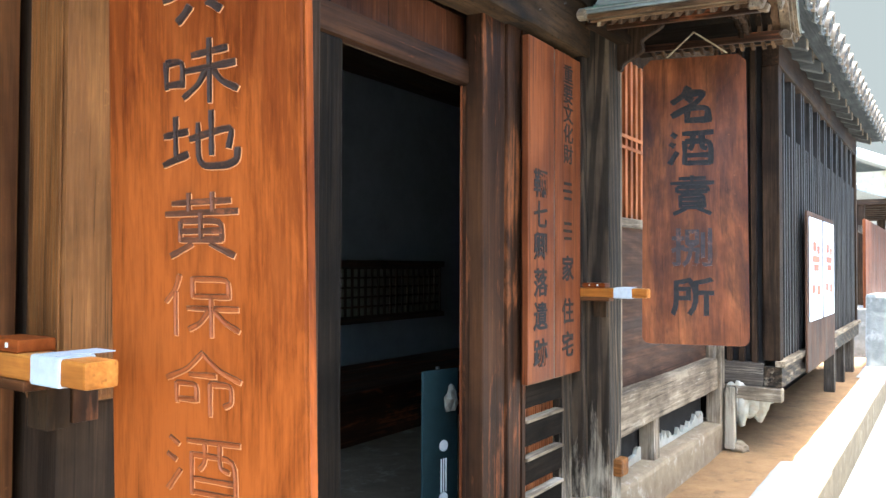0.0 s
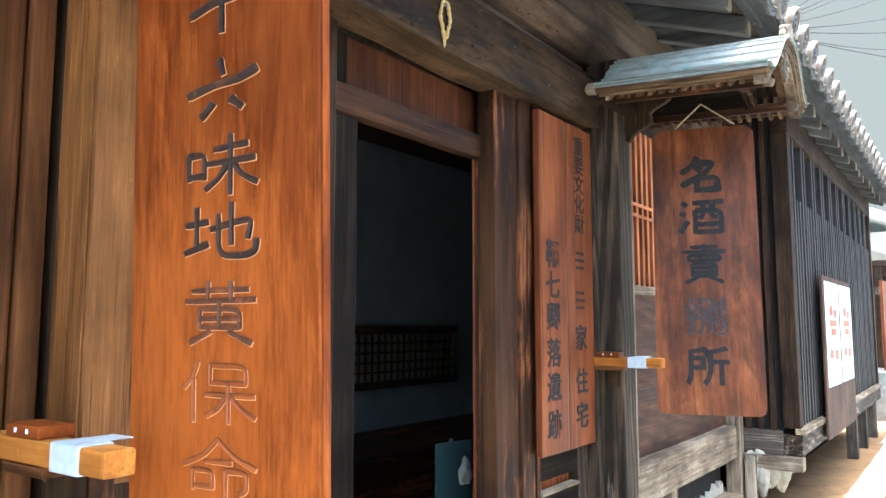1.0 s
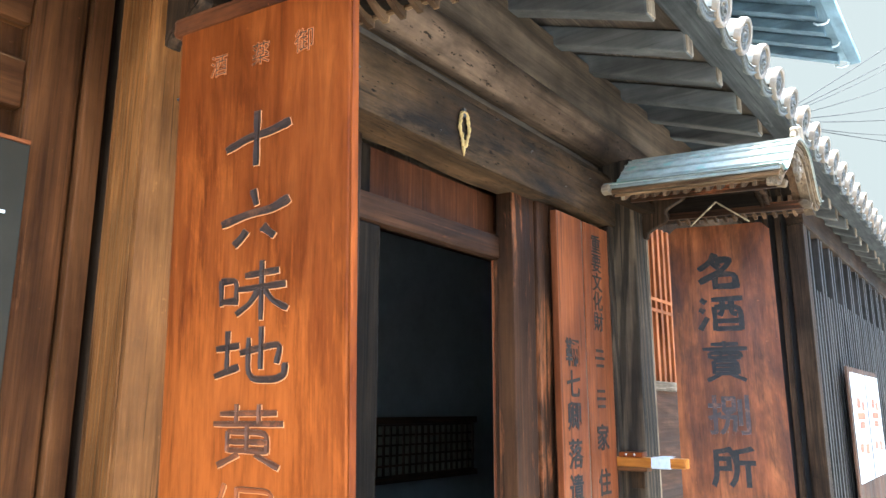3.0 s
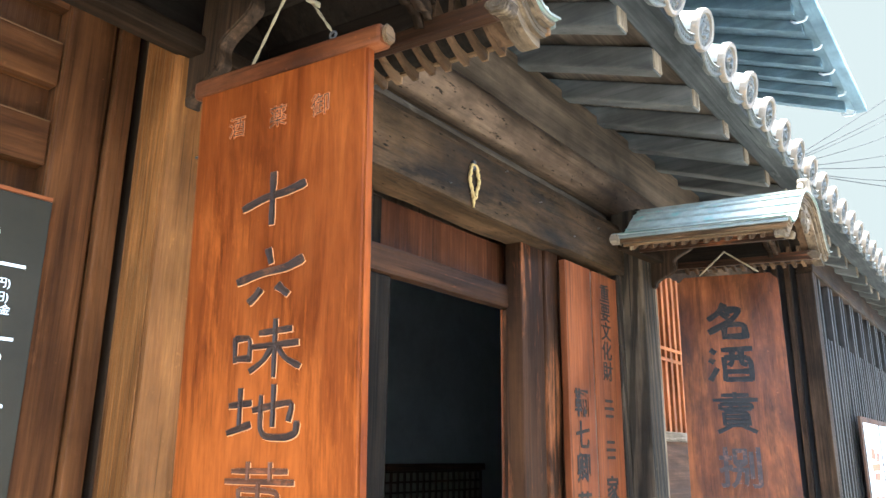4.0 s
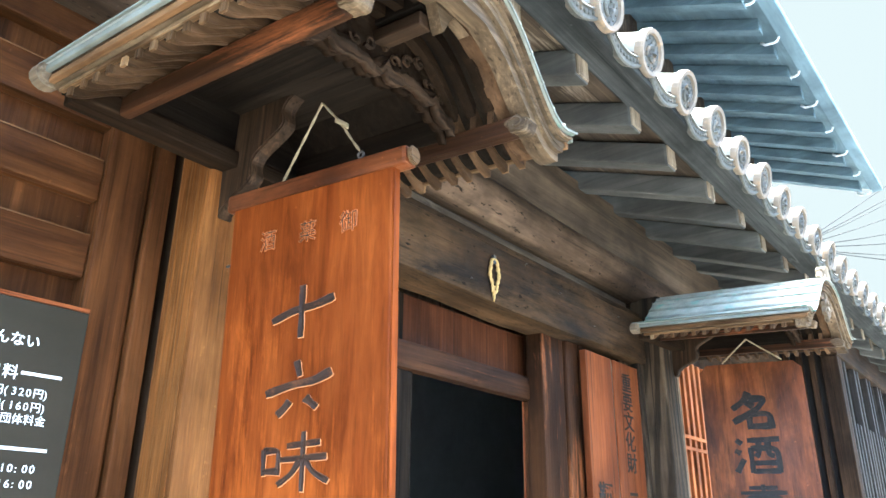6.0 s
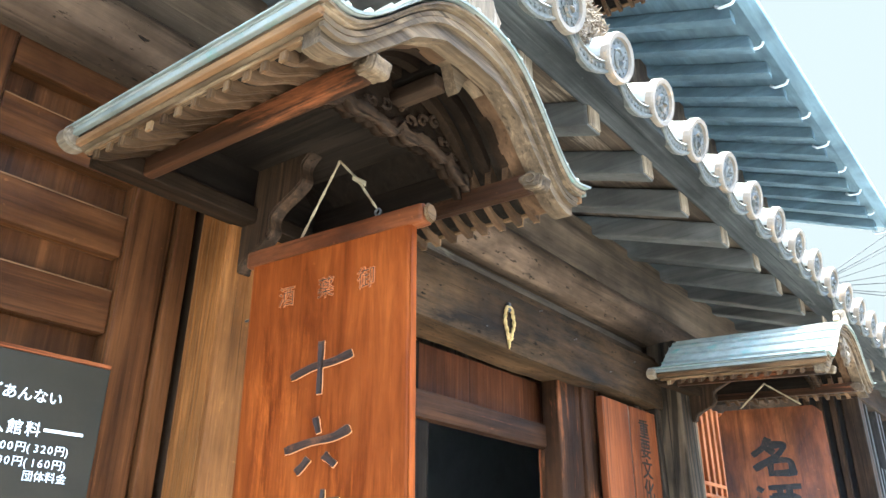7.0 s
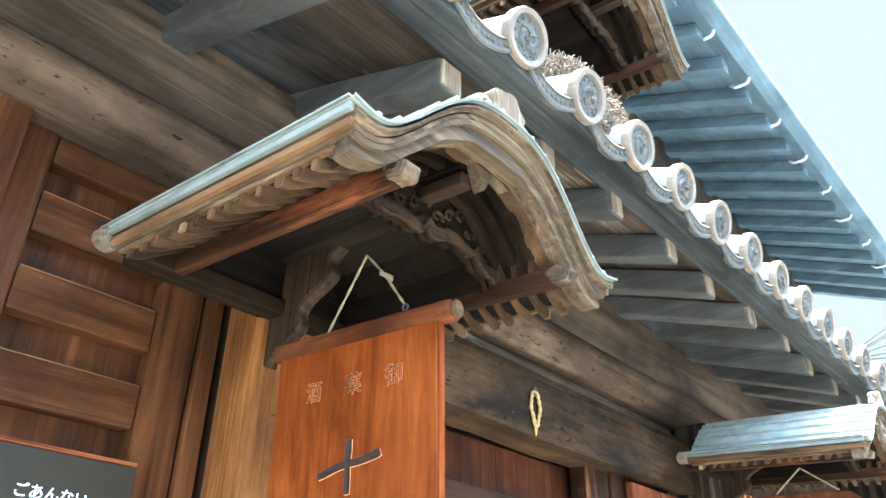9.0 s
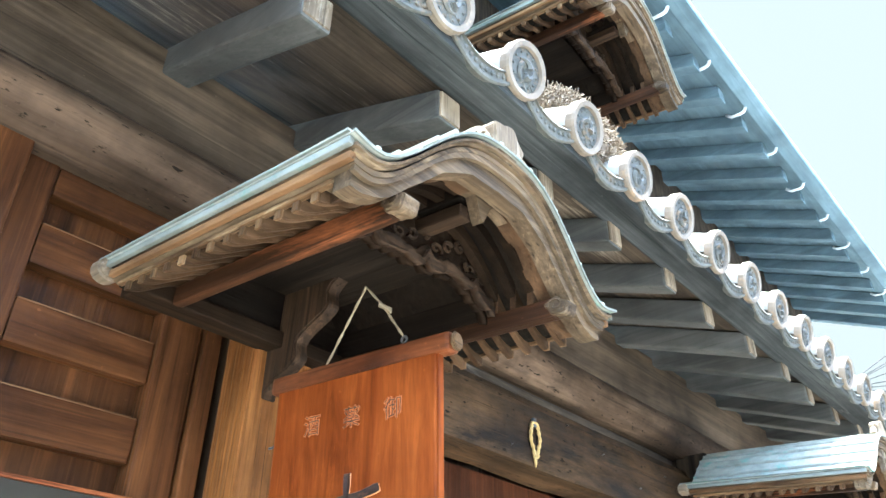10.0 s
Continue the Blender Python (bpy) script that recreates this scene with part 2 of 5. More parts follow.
def speckled(name, dark, light, scale=12.0, rough=0.8, relief=0.3, spots=None, dist=0.004):
    m, nt, b = mat_base(name, rough)
    b.inputs["Specular IOR Level"].default_value = 0.04 if name == "dark_recess" else 0.09 if "copper" in name else 0.16 if "metal" in name else 0.25
    n1 = noise_node(nt, coords(nt, (1, 1, 1)), scale, 8, 0.65)
    n2 = noise_node(nt, coords(nt, (1, 1, 1)), scale * 0.17, 4, 0.6)
    c = ramp(nt, n2, [(0.3, dark), (0.7, light)])
    c = mixc(nt, 0.5, c, ramp(nt, n1, [(0.3, grey(dark, 0.8)), (0.7, light)]))
    if spots:
        s = noise_node(nt, coords(nt, (1, 1, 1)), scale * 0.6, 6, 0.75)
        c = mixc(nt, ramp(nt, s, [(0.55, (0, 0, 0)), (0.68, (0.85, 0.85, 0.85))]), c, spots)
    nt.links.new(c, b.inputs["Base Color"])
    bump(nt, b, n1, relief, dist)
    return m


TILE = speckled("fired_roof_tile", (0.165, 0.155, 0.135), (0.34, 0.32, 0.28), 26, 0.62, 0.3, (0.48, 0.35, 0.24))
TILE_FACE = speckled("weathered_tile_face", (0.045, 0.043, 0.039), (0.125, 0.116, 0.10), 34, 0.8, 0.6, (0.20, 0.135, 0.082))
PAN = speckled("dark_pan_tile", (0.050, 0.047, 0.041), (0.125, 0.115, 0.097), 30, 0.8, 0.6, (0.14, 0.10, 0.065))
TILE_RIM = speckled("ochre_stained_tile_rim", (0.11, 0.085, 0.062), (0.22, 0.165, 0.12), 20, 0.8, 0.4, (0.28, 0.175, 0.10))
COPPER = speckled("patinated_copper", (0.135, 0.130, 0.105), (0.34, 0.33, 0.275), 18, 0.75, 0.3, (0.13, 0.26, 0.21))
COPPER_EDGE = speckled("bright_copper_edge", (0.036, 0.038, 0.030), (0.24, 0.237, 0.205), 7, 0.7, 0.5, (0.075, 0.15, 0.115))
EARTH = speckled("trodden_earth", (0.110, 0.056, 0.021), (0.225, 0.125, 0.053), 9, 0.95, 0.7, (0.080, 0.042, 0.018), 0.01)
STONE = speckled("granite_slab", (0.18, 0.177, 0.165), (0.27, 0.264, 0.246), 14, 0.8, 0.4)
ROAD = speckled("pale_road", (0.145, 0.143, 0.138), (0.225, 0.221, 0.21), 10, 0.9, 0.5, (0.22, 0.21, 0.2))
GRAVEL = speckled("gutter_gravel", (0.045, 0.043, 0.037), (0.2, 0.19, 0.173), 30, 0.9, 0.9, None, 0.02)
PLASTER = speckled("worn_plaster", (0.26, 0.22, 0.165), (0.44, 0.39, 0.31), 9, 0.9, 0.5, (0.28, 0.2, 0.13))
# Bluish grey: haze veiling the dark doorway is put into the colour.
DIM_WALL = speckled("haze_grey_wall", (0.13, 0.138, 0.145), (0.19, 0.198, 0.205), 5, 0.9, 0.2)
# Neutral pale tone, picked so the unseen wall returns cool fill light.
FILL_WALL = speckled("pale_fill_wall", (0.48, 0.48, 0.46), (0.60, 0.60, 0.58), 5, 0.9, 0.3)
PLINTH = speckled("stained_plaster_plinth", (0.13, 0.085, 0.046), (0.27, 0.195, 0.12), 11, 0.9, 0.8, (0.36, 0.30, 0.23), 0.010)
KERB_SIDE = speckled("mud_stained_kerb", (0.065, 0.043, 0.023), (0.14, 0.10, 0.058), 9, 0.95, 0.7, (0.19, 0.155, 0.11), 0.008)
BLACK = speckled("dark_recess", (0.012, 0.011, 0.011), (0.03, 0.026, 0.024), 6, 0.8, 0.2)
INK = speckled("black_lacquer", (0.010, 0.006, 0.005), (0.040, 0.019, 0.011), 40, 0.5, 0.4, (0.10, 0.036, 0.014))
INK_BLACK = speckled("brushed_black_ink", (0.006, 0.005, 0.005), (0.018, 0.013, 0.010), 40, 0.8, 0.2, (0.035, 0.018, 0.011))
INK_WORN_SHADE = speckled("worn_ink_and_carved_shade", (0.03, 0.014, 0.008), (0.13, 0.040, 0.015), 22, 0.5, 0.3, (0.27, 0.075, 0.022))
INK_GONE = speckled("bare_carving_in_red_wood", (0.16, 0.038, 0.0085), (0.27, 0.066, 0.014), 16, 0.40, 0.3, (0.08, 0.023, 0.009))
SIGN = speckled("dark_sign_board", (0.021, 0.0155, 0.0085), (0.029, 0.0215, 0.0120), 8, 0.55, 0.05)
TAPE = speckled("white_cloth_tape", (0.34, 0.345, 0.34), (0.43, 0.435, 0.43), 60, 0.8, 0.3)
WHITE = speckled("white_paint", (0.78, 0.78, 0.76), (0.84, 0.84, 0.82), 20, 0.6, 0.05)
PAPER = speckled("poster_paper", (0.6, 0.61, 0.63), (0.7, 0.71, 0.73), 5, 0.6, 0.05)
POSTER_RED = speckled("poster_red", (0.36, 0.04, 0.02), (0.5, 0.11, 0.04), 30, 0.6, 0.05)
ROPE = speckled("hemp_rope", (0.19, 0.135, 0.075), (0.36, 0.275, 0.17), 90, 0.9, 0.8)
STRAW_ROPE = speckled("ochre_straw_rope", (0.30, 0.18, 0.06), (0.52, 0.34, 0.13), 80, 0.9, 0.8)
STRAW = speckled("dry_straw", (0.075, 0.052, 0.033), (0.20, 0.145, 0.095), 30, 0.95, 0.6)
IRON = speckled("dark_iron", (0.03, 0.028, 0.026), (0.07, 0.06, 0.055), 40, 0.5, 0.3)
METAL = speckled("gutter_bracket_metal", (0.45, 0.46, 0.47), (0.7, 0.7, 0.7), 20, 0.4, 0.1)
ROCK = speckled("rough_foundation_stone", (0.10, 0.095, 0.085), (0.26, 0.24, 0.21), 8, 0.9, 0.9, (0.35, 0.32, 0.28), 0.01)
TEAL = speckled("dark_teal_cloth", (0.006, 0.016, 0.018), (0.010, 0.026, 0.028), 15, 0.8, 0.1)
_m, _nt, _b = mat_base("hazy_sky", 1.0)
_b.inputs["Base Color"].default_value = (0, 0, 0, 1)
_b.inputs["Specular IOR Level"].default_value = 0.0
_b.inputs["Emission Color"].default_value = (0.97, 0.94, 0.885, 1)
_b.inputs["Emission Strength"].default_value = 0.0305
HAZY_SKY = _m
SHOJI = speckled("shoji_paper", (0.16, 0.155, 0.13), (0.22, 0.21, 0.175), 8, 0.9, 0.05)


# ---- mesh helpers ----
def mesh_of(bm, smooth=False):
    me = bpy.data.meshes.new("mesh")
    bm.normal_update()
    bm.to_mesh(me)
    bm.free()
    if smooth:
        for p in me.polygons:
            p.use_smooth = True
    return me


def part(name, bm, material, parent=None, label="", smooth=False):
    me = mesh_of(bm, smooth) if isinstance(bm, bmesh.types.BMesh) else bm
    if material and not me.materials:
        me.materials.append(material)
    ob = new(name, me)
    if parent:
        ob.parent = parent
    if label:
        ob["label"] = label
    return ob


def thing(name, label, category, kind="", group="", at=None):
    return tagged(place(new(name), at), label, category, group, kind)


def place(ob, at):
    if at is not None:
        ob.matrix_basis = at
    return ob


def box(x0, x1, y0, y1, z0, z1, bev=0.004, wob=0.0):
    """A block with bevelled, slightly uneven edges."""
    bm = bmesh.new()
    bmesh.ops.create_cube(bm, size=1.0)
    for v in bm.verts:
        v.co = Vector(((x0 + x1) / 2 + v.co.x * (x1 - x0), (y0 + y1) / 2 + v.co.y * (y1 - y0), (z0 + z1) / 2 + v.co.z * (z1 - z0)))
    if wob:
        long = max(range(3), key=lambda i: (x1 - x0, y1 - y0, z1 - z0)[i])
        edges = [e for e in bm.edges if abs((e.verts[0].co - e.verts[1].co)[long]) > 1e-4]
        n = max(2, int((x1 - x0, y1 - y0, z1 - z0)[long] / 0.12))
        bmesh.ops.subdivide_edges(bm, edges=edges, cuts=min(n, 40), use_grid_fill=True)
        for v in bm.verts:
            v.co += noise.noise_vector(v.co * 2.3) * wob + noise.noise_vector(v.co * 9.0) * wob * 0.35
    if bev:
        bmesh.ops.bevel(bm, geom=[e for e in bm.edges if e.calc_face_angle(0) > 0.5], offset=bev, segments=2, profile=0.6, affect="EDGES")
    return bm


def extrude(points, axis, a, b, bev=0.0):
    """A closed outline of 2D points pushed along an axis from a to b. The 2D axes are the other two in order."""
    bm = bmesh.new()
    def put(p, d):
        co = list(p)
        co.insert(axis, d)
        return co
    lo = [bm.verts.new(put(p, a)) for p in points]
    hi = [bm.verts.new(put(p, b)) for p in points]
    n = len(points)
    for i in range(n):
        j = (i + 1) % n
        bm.faces.new((lo[i], lo[j], hi[j], hi[i]))
    bm.faces.new(lo[::-1])
    bm.faces.new(hi)
    bmesh.ops.recalc_face_normals(bm, faces=bm.faces)
    bmesh.ops.triangulate(bm, faces=[f for f in bm.faces if len(f.verts) > 4])
    if bev:
        bmesh.ops.bevel(bm, geom=[e for e in bm.edges if e.calc_face_angle(0) > 0.9], offset=bev, segments=2, affect="EDGES")
    return bm


def tube(points, radius, sides=8, closed=False):
    """A round bar along points; radius a number or one for each point."""
    bm = bmesh.new()
    pts = [Vector(p) for p in points]
    rs = radius if isinstance(radius, (list, tuple)) else [radius] * len(pts)
    rings, up = [], None
    for i, p in enumerate(pts):
        q0, q1 = pts[max(i - 1, 0)], pts[min(i + 1, len(pts) - 1)]
        if closed:
            q0, q1 = pts[i - 1], pts[(i + 1) % len(pts)]
        d = (q1 - q0).normalized()
        if up is None:
            up = d.orthogonal().normalized()
        up = (up - d * up.dot(d)).normalized()
        s = d.cross(up)
        rings.append([bm.verts.new(p + rs[i] * (math.cos(2 * math.pi * k / sides) * up + math.sin(2 * math.pi * k / sides) * s)) for k in range(sides)])
    pairs = list(zip(rings, rings[1:])) + ([(rings[-1], rings[0])] if closed else [])
    for r0, r1 in pairs:
        for k in range(sides):
            bm.faces.new((r0[k], r0[(k + 1) % sides], r1[(k + 1) % sides], r1[k]))
    if not closed:
        bm.faces.new(rings[0][::-1])
        bm.faces.new(rings[-1])
    bmesh.ops.recalc_face_normals(bm, faces=bm.faces)
    return bm


def merge(*bms):
    out = bmesh.new()
    for bm in bms:
        me = bpy.data.meshes.new("tmp")
        bm.to_mesh(me)
        bm.free()
        out.from_mesh(me)
        bpy.data.meshes.remove(me)
    return out


def moved(bm, m):
    bmesh.ops.transform(bm, matrix=m, verts=bm.verts)
    return bm


def glyph(ch, size, depth=0.002, bold=0.0, wide=1.0):
    """One character as a mesh standing in the xz plane, facing -y, its middle at the origin."""
    c = bpy.data.curves.new("glyph", "FONT")
    c.body, c.size, c.extrude, c.offset = ch, size, depth, bold
    c.resolution_u = 3
    ob = bpy.data.objects.new("glyph", c)
    scene.collection.objects.link(ob)
    me = bpy.data.meshes.new_from_object(ob.evaluated_get(bpy.context.evaluated_depsgraph_get()))
    bpy.data.objects.remove(ob)
    bpy.data.curves.remove(c)
    bm = bmesh.new()
    bm.from_mesh(me)
    bpy.data.meshes.remove(me)
    for v in bm.verts:
        v.co = Vector(((v.co.x - 0.5 * size) * wide, -v.co.z, v.co.y - 0.38 * size))
    return bm


# ---- ground ----
part("ground", box(-60, 160, -110, 110, -0.6, -0.30, 0), ROAD)
tagged(bpy.data.objects["ground"], "pale sunlit road surface", "road", kind="structure")
tagged(part("earth_strip", box(-6, 40, 1.19, 1.9, -0.5, 0.0, 0.01, 0.012), EARTH), "trodden brown earth below the facade", "ground", kind="structure")
tagged(part("gutter", box(-6, 40, 0.80, 0.985, -0.5, -0.275, 0.01, 0.01), GRAVEL), "gravelly gutter beside the kerb slabs", "gutter", kind="structure")
kerb = thing("pavement", "pale granite kerb slabs beside the earth strip", "pavement", kind="structure")
x = -5.05
for k in range(12):
    ln = (2.1, 3.9, 2.4, 2.2, 4.6, 3.6)[k % 6]
    part("slab", box(x + 0.006, x + ln - 0.006, 0.962 + 0.008 * (k % 3), (1.205, 1.268)[k % 2], -0.45, 0.012, 0.022, 0.010), STONE, kerb)
    part("kerb_side", box(x + 0.012, x + ln - 0.012, 0.956 + 0.008 * (k % 3), 0.960 + 0.008 * (k % 3), -0.42, -0.018, 0.0), KERB_SIDE, kerb)
    x += ln

# an unseen wall behind the camera, standing for street houses, added to shape light
tagged(part("wall_opposite", box(-14, 30, -3.4, -3.1, -0.35, 5.0, 0), FILL_WALL), "unseen pale wall added across the street to shape the light", "wall", kind="structure")

# hazy bright sky beyond the end of the street
back = bmesh.new()
cols = []
for i in range(33):
    a = radians(-35 + 105 * i / 32)
    cols.append([back.verts.new((95 * math.cos(a), 95 * math.sin(a), z)) for z in (-0.3, 60, 150)])
for c0, c1 in zip(cols, cols[1:]):
    for j in range(2):
        back.faces.new((c0[j], c0[j + 1], c1[j + 1], c1[j]))
tagged(part("backdrop", back, HAZY_SKY), "pale hazy sky beyond the roofs", "sky", kind="structure")

# ---- facade: posts, beams, walls ----
def struct(name, bm, mat, label, category, smooth=False):
    return tagged(part(name, bm, mat, None, "", smooth), label, category, kind="structure")


def log_beam(x0, x1, yf, z0, z1, deep=0.16, seed=0.0):
    """A beam along x with a rounded, worn front."""
    bm = bmesh.new()
    n, prof = max(6, int((x1 - x0) / 0.1)), []
    for k in range(9):
        a = k / 8
        prof.append((yf + 0.055 * (2 * a - 1) ** 2, z0 + (z1 - z0) * a))
    prof += [(yf + deep, z1), (yf + deep, z0)]
    rings = []
    for i in range(n + 1):
        px = x0 + (x1 - x0) * i / n
        ring = []
        for (py, pz) in prof:
            w = noise.noise_vector(Vector((px * 1.1 + seed, py * 5, pz * 7))) * 0.012
            ring.append(bm.verts.new((px, py + w.y, pz + w.z)))
        rings.append(ring)
    m = len(prof)
    for r0, r1 in zip(rings, rings[1:]):
        for k in range(m):
            bm.faces.new((r0[k], r0[(k + 1) % m], r1[(k + 1) % m], r1[k]))
    bm.faces.new(rings[0])
    bm.faces.new(rings[-1][::-1])
    bmesh.ops.recalc_face_normals(bm, faces=bm.faces)
    return bm


# front beams under the eave
struct("eave_beam", log_beam(-3.0, 11.0, 1.69, 2.62, 2.80, 0.22), aged(0, "log"), "worn rounded log beam under the eave", "beam", True)
struct("wall_plate", box(-3.0, 11.0, 1.735, 1.86, 2.79, 3.07, 0.006, 0.006), aged(0, "plate"), "dark squared wall plate above the log beam", "beam")
struct("wall_above_lintel", box(1.075, 3.50, 1.815, 1.88, 2.50, 2.64, 0), aged(0, "grey"), "grey board strip between lintel and beam", "wall")
struct("lintel_ledge", box(1.08, 3.49, 1.742, 1.83, 2.517, 2.545, 0.006, 0.004), aged(0, "stained"), "thin ledge on the lintel", "trim")
struct("lintel", box(1.07, 3.50, 1.725, 1.90, 2.285, 2.515, 0.012, 0.010), aged(0, "stained"), "weathered lintel over the doorway with dark stains", "beam")
for nx, nz in ((1.35, 2.47), (1.62, 2.41), (2.03, 2.335), (2.40, 2.495), (2.66, 2.44), (2.95, 2.36), (3.20, 2.46)):
    part("nail", tube([(nx, 1.729, nz), (nx, 1.717, nz + 0.002)], 0.0026, 6), IRON, bpy.data.objects["lintel"])
# posts
lp = thing("post_left", "pale squared post carrying the sign canopy", "post", kind="structure")
part("post_core", box(0.905, 1.075, 1.672, 1.86, 0.0, 2.63, 0.006, 0.003), aged(2, "dark"), lp)
part("post_facing", box(0.900, 1.080, 1.645, 1.785, 1.03, 2.62, 0.016, 0.0015), aged(2, "light"), lp)
part("side_board", box(0.8955, 0.8995, 1.655, 1.748, 1.03, 2.62, 0.0015), aged(2, "light"), lp)
part("nail", tube([(0.972, 1.650, 2.06), (0.972, 1.630, 2.06), (0.972, 1.622, 2.066), (0.972, 1.620, 2.078)], 0.003, 6), IRON, lp)
rp = thing("post_right", "weathered squared post with raised grain", "post", kind="structure")
part("post_core", box(3.50, 3.66, 1.64, 1.80, 0.12, 2.63, 0.012, 0.004), aged(2, "grained"), rp)
part("corner_batten", box(3.662, 3.715, 1.655, 1.76, 0.62, 2.4, 0.008), aged(2, "pale"), rp)
part("foot_block", box(3.555, 3.65, 1.60, 1.70, 0.30, 0.38, 0.01), aged(1, "light"), rp)
part("side_strip", box(3.445, 3.496, 1.745, 1.86, 0.0, 2.285, 0.006, 0.004), aged(2, "grained"), rp)
dp = thing("post_middle", "brown post beside the doorway with rubbed edges", "post", kind="structure")
part("post_core", box(2.655, 2.828, 1.818, 1.90, 0.0, 2.29, 0.009, 0.003), aged(2, "rubbed"), dp)
part("side_strip", box(2.832, 2.942, 1.805, 1.96, 0.0, 2.29, 0.008, 0.003), aged(2, "rubbed"), dp)
struct("wall_left_of_door", box(1.08, 1.69, 1.80, 1.90, 0.0, 2.29, 0.004), aged(2, "dark"), "dark boarded wall behind the hanging sign", "wall")
struct("jamb_post", box(1.655, 1.79, 1.86, 1.98, 0.0, 2.29, 0.006), aged(2, "dark"), "dark post beside the door frame", "post")

# door frame and panel over it
df = thing("door_frame", "brown timber frame of the open doorway", "door frame", kind="structure")
part("jamb", box(1.795, 1.930, 1.895, 1.930, 0.0, 2.008, 0.010, 0.003), aged(2, "near_black"), df)
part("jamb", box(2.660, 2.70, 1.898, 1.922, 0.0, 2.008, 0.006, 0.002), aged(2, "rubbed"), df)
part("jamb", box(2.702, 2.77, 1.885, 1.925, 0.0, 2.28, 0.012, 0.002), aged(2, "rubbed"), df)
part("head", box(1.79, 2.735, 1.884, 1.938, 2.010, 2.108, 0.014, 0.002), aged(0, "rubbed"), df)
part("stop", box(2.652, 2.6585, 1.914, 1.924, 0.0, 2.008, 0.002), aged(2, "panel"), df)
part("cover_strip", box(1.852, 1.904, 1.925, 1.955, 2.110, 2.29, 0.004), aged(2, "near_black"), df)
struct("wall_over_door", box(1.906, 2.700, 1.935, 1.96, 2.109, 2.29, 0), aged(2, "door_panel"), "reddish wooden panel over the doorway", "wall")
struct("threshold", box(1.80, 2.80, 1.88, 2.06, -0.05, 0.12, 0.01), aged(0, "grey"), "worn timber threshold of the doorway", "threshold")

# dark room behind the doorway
# The unseen gap left in the side wall is added to light the room.
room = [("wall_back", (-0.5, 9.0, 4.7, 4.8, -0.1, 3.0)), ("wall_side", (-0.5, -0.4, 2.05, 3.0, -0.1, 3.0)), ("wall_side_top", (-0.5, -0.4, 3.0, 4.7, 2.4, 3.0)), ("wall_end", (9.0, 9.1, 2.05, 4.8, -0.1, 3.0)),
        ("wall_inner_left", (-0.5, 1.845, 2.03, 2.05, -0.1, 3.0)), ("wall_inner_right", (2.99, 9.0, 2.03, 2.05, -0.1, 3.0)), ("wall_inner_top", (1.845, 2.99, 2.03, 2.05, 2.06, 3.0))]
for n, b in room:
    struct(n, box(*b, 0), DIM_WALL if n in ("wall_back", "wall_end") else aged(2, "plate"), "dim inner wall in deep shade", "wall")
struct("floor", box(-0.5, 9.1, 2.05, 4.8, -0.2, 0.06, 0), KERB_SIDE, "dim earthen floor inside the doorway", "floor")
struct("ceiling", box(-0.5, 9.1, 2.03, 4.8, 3.0, 3.05, 0), aged(0, "dark"), "dark boarded ceiling of the room", "ceiling")
struct("raised_floor", box(-0.4, 9.0, 3.7, 4.7, 0.06, 0.42, 0.01), aged(0, "rubbed"), "raised wooden floor at the back of the room", "floor")
sj = thing("shoji_screen", "dim papered lattice screen at the back of the room", "screen", at=pose(4.86, 4.64, 0.84))
part("paper", box(0, 1.62, 0.02, 0.03, 0, 0.43, 0), SHOJI, sj)
for k in range(19):
    part("bar", box(k * 0.09 - 0.009, k * 0.09 + 0.009, 0.0, 0.018, 0, 0.43, 0), aged(2, "dark"), sj)
for k in range(6):
    part("rail", box(-0.009, 1.629, -0.004, 0.016, k * 0.086 - 0.008, k * 0.086 + 0.008, 0), aged(0, "dark"), sj)
part("frame", merge(box(-0.06, 1.68, -0.01, 0.03, -0.06, -0.009, 0.003), box(-0.06, 1.68, -0.01, 0.03, 0.439, 0.50, 0.003)), aged(0, "dark"), sj)

# shutters to the left of the post
def shutter(x0, x1, y, z0, z1, pitch, first):
    s = thing("shutter", "brown wooden shutter with broad horizontal battens", "shutter", group="shutters", kind="structure")
    part("panel", box(x0 + 0.06, x1 - 0.09, y + 0.045, y + 0.06, z0, z1, 0), aged(2, "brown"), s)
    part("stile", box(x0, x0 + 0.075, y, y + 0.06, z0, z1, 0.006, 0.0015), aged(2, "brown"), s)
    part("stile", box(x1 - 0.105, x1, y - 0.012, y + 0.06, z0, z1, 0.008, 0.0015), aged(2, "brown"), s)
    z = first
    while z > z0:
        part("batten", box(x0 + 0.077, x1 - 0.107, y + 0.004, y + 0.044, max(z - 0.103, z0), z, 0.004, 0.0015), aged(0, "brown"), s)
        # Thin tan strip paints the light caught on the batten's top edge.
        part("worn_edge", box(x0 + 0.080, x1 - 0.110, y + 0.0025, y + 0.0065, z - 0.0040, z - 0.0012, 0.0006, 0.0006), aged(0, "tan"), s)
        z -= pitch
    part("top_rail", box(x0 + 0.077, x1 - 0.107, y + 0.002, y + 0.06, first + 0.075, z1, 0.004), aged(0, "brown"), s)
    return s


shutter(0.325, 0.832, 1.808, 0.0, 2.64, 0.1857, 2.474)
shutter(-0.22, 0.320, 1.772, 0.0, 2.64, 0.19, 2.43)
shutter(-0.78, -0.225, 1.808, 0.0, 2.64, 0.19, 2.49)
struct("gap_strip", box(0.838, 0.884, 1.782, 1.90, 0.0, 2.64, 0.004, 0.0015), aged(2, "brown"), "narrow strip between shutter and post", "trim")
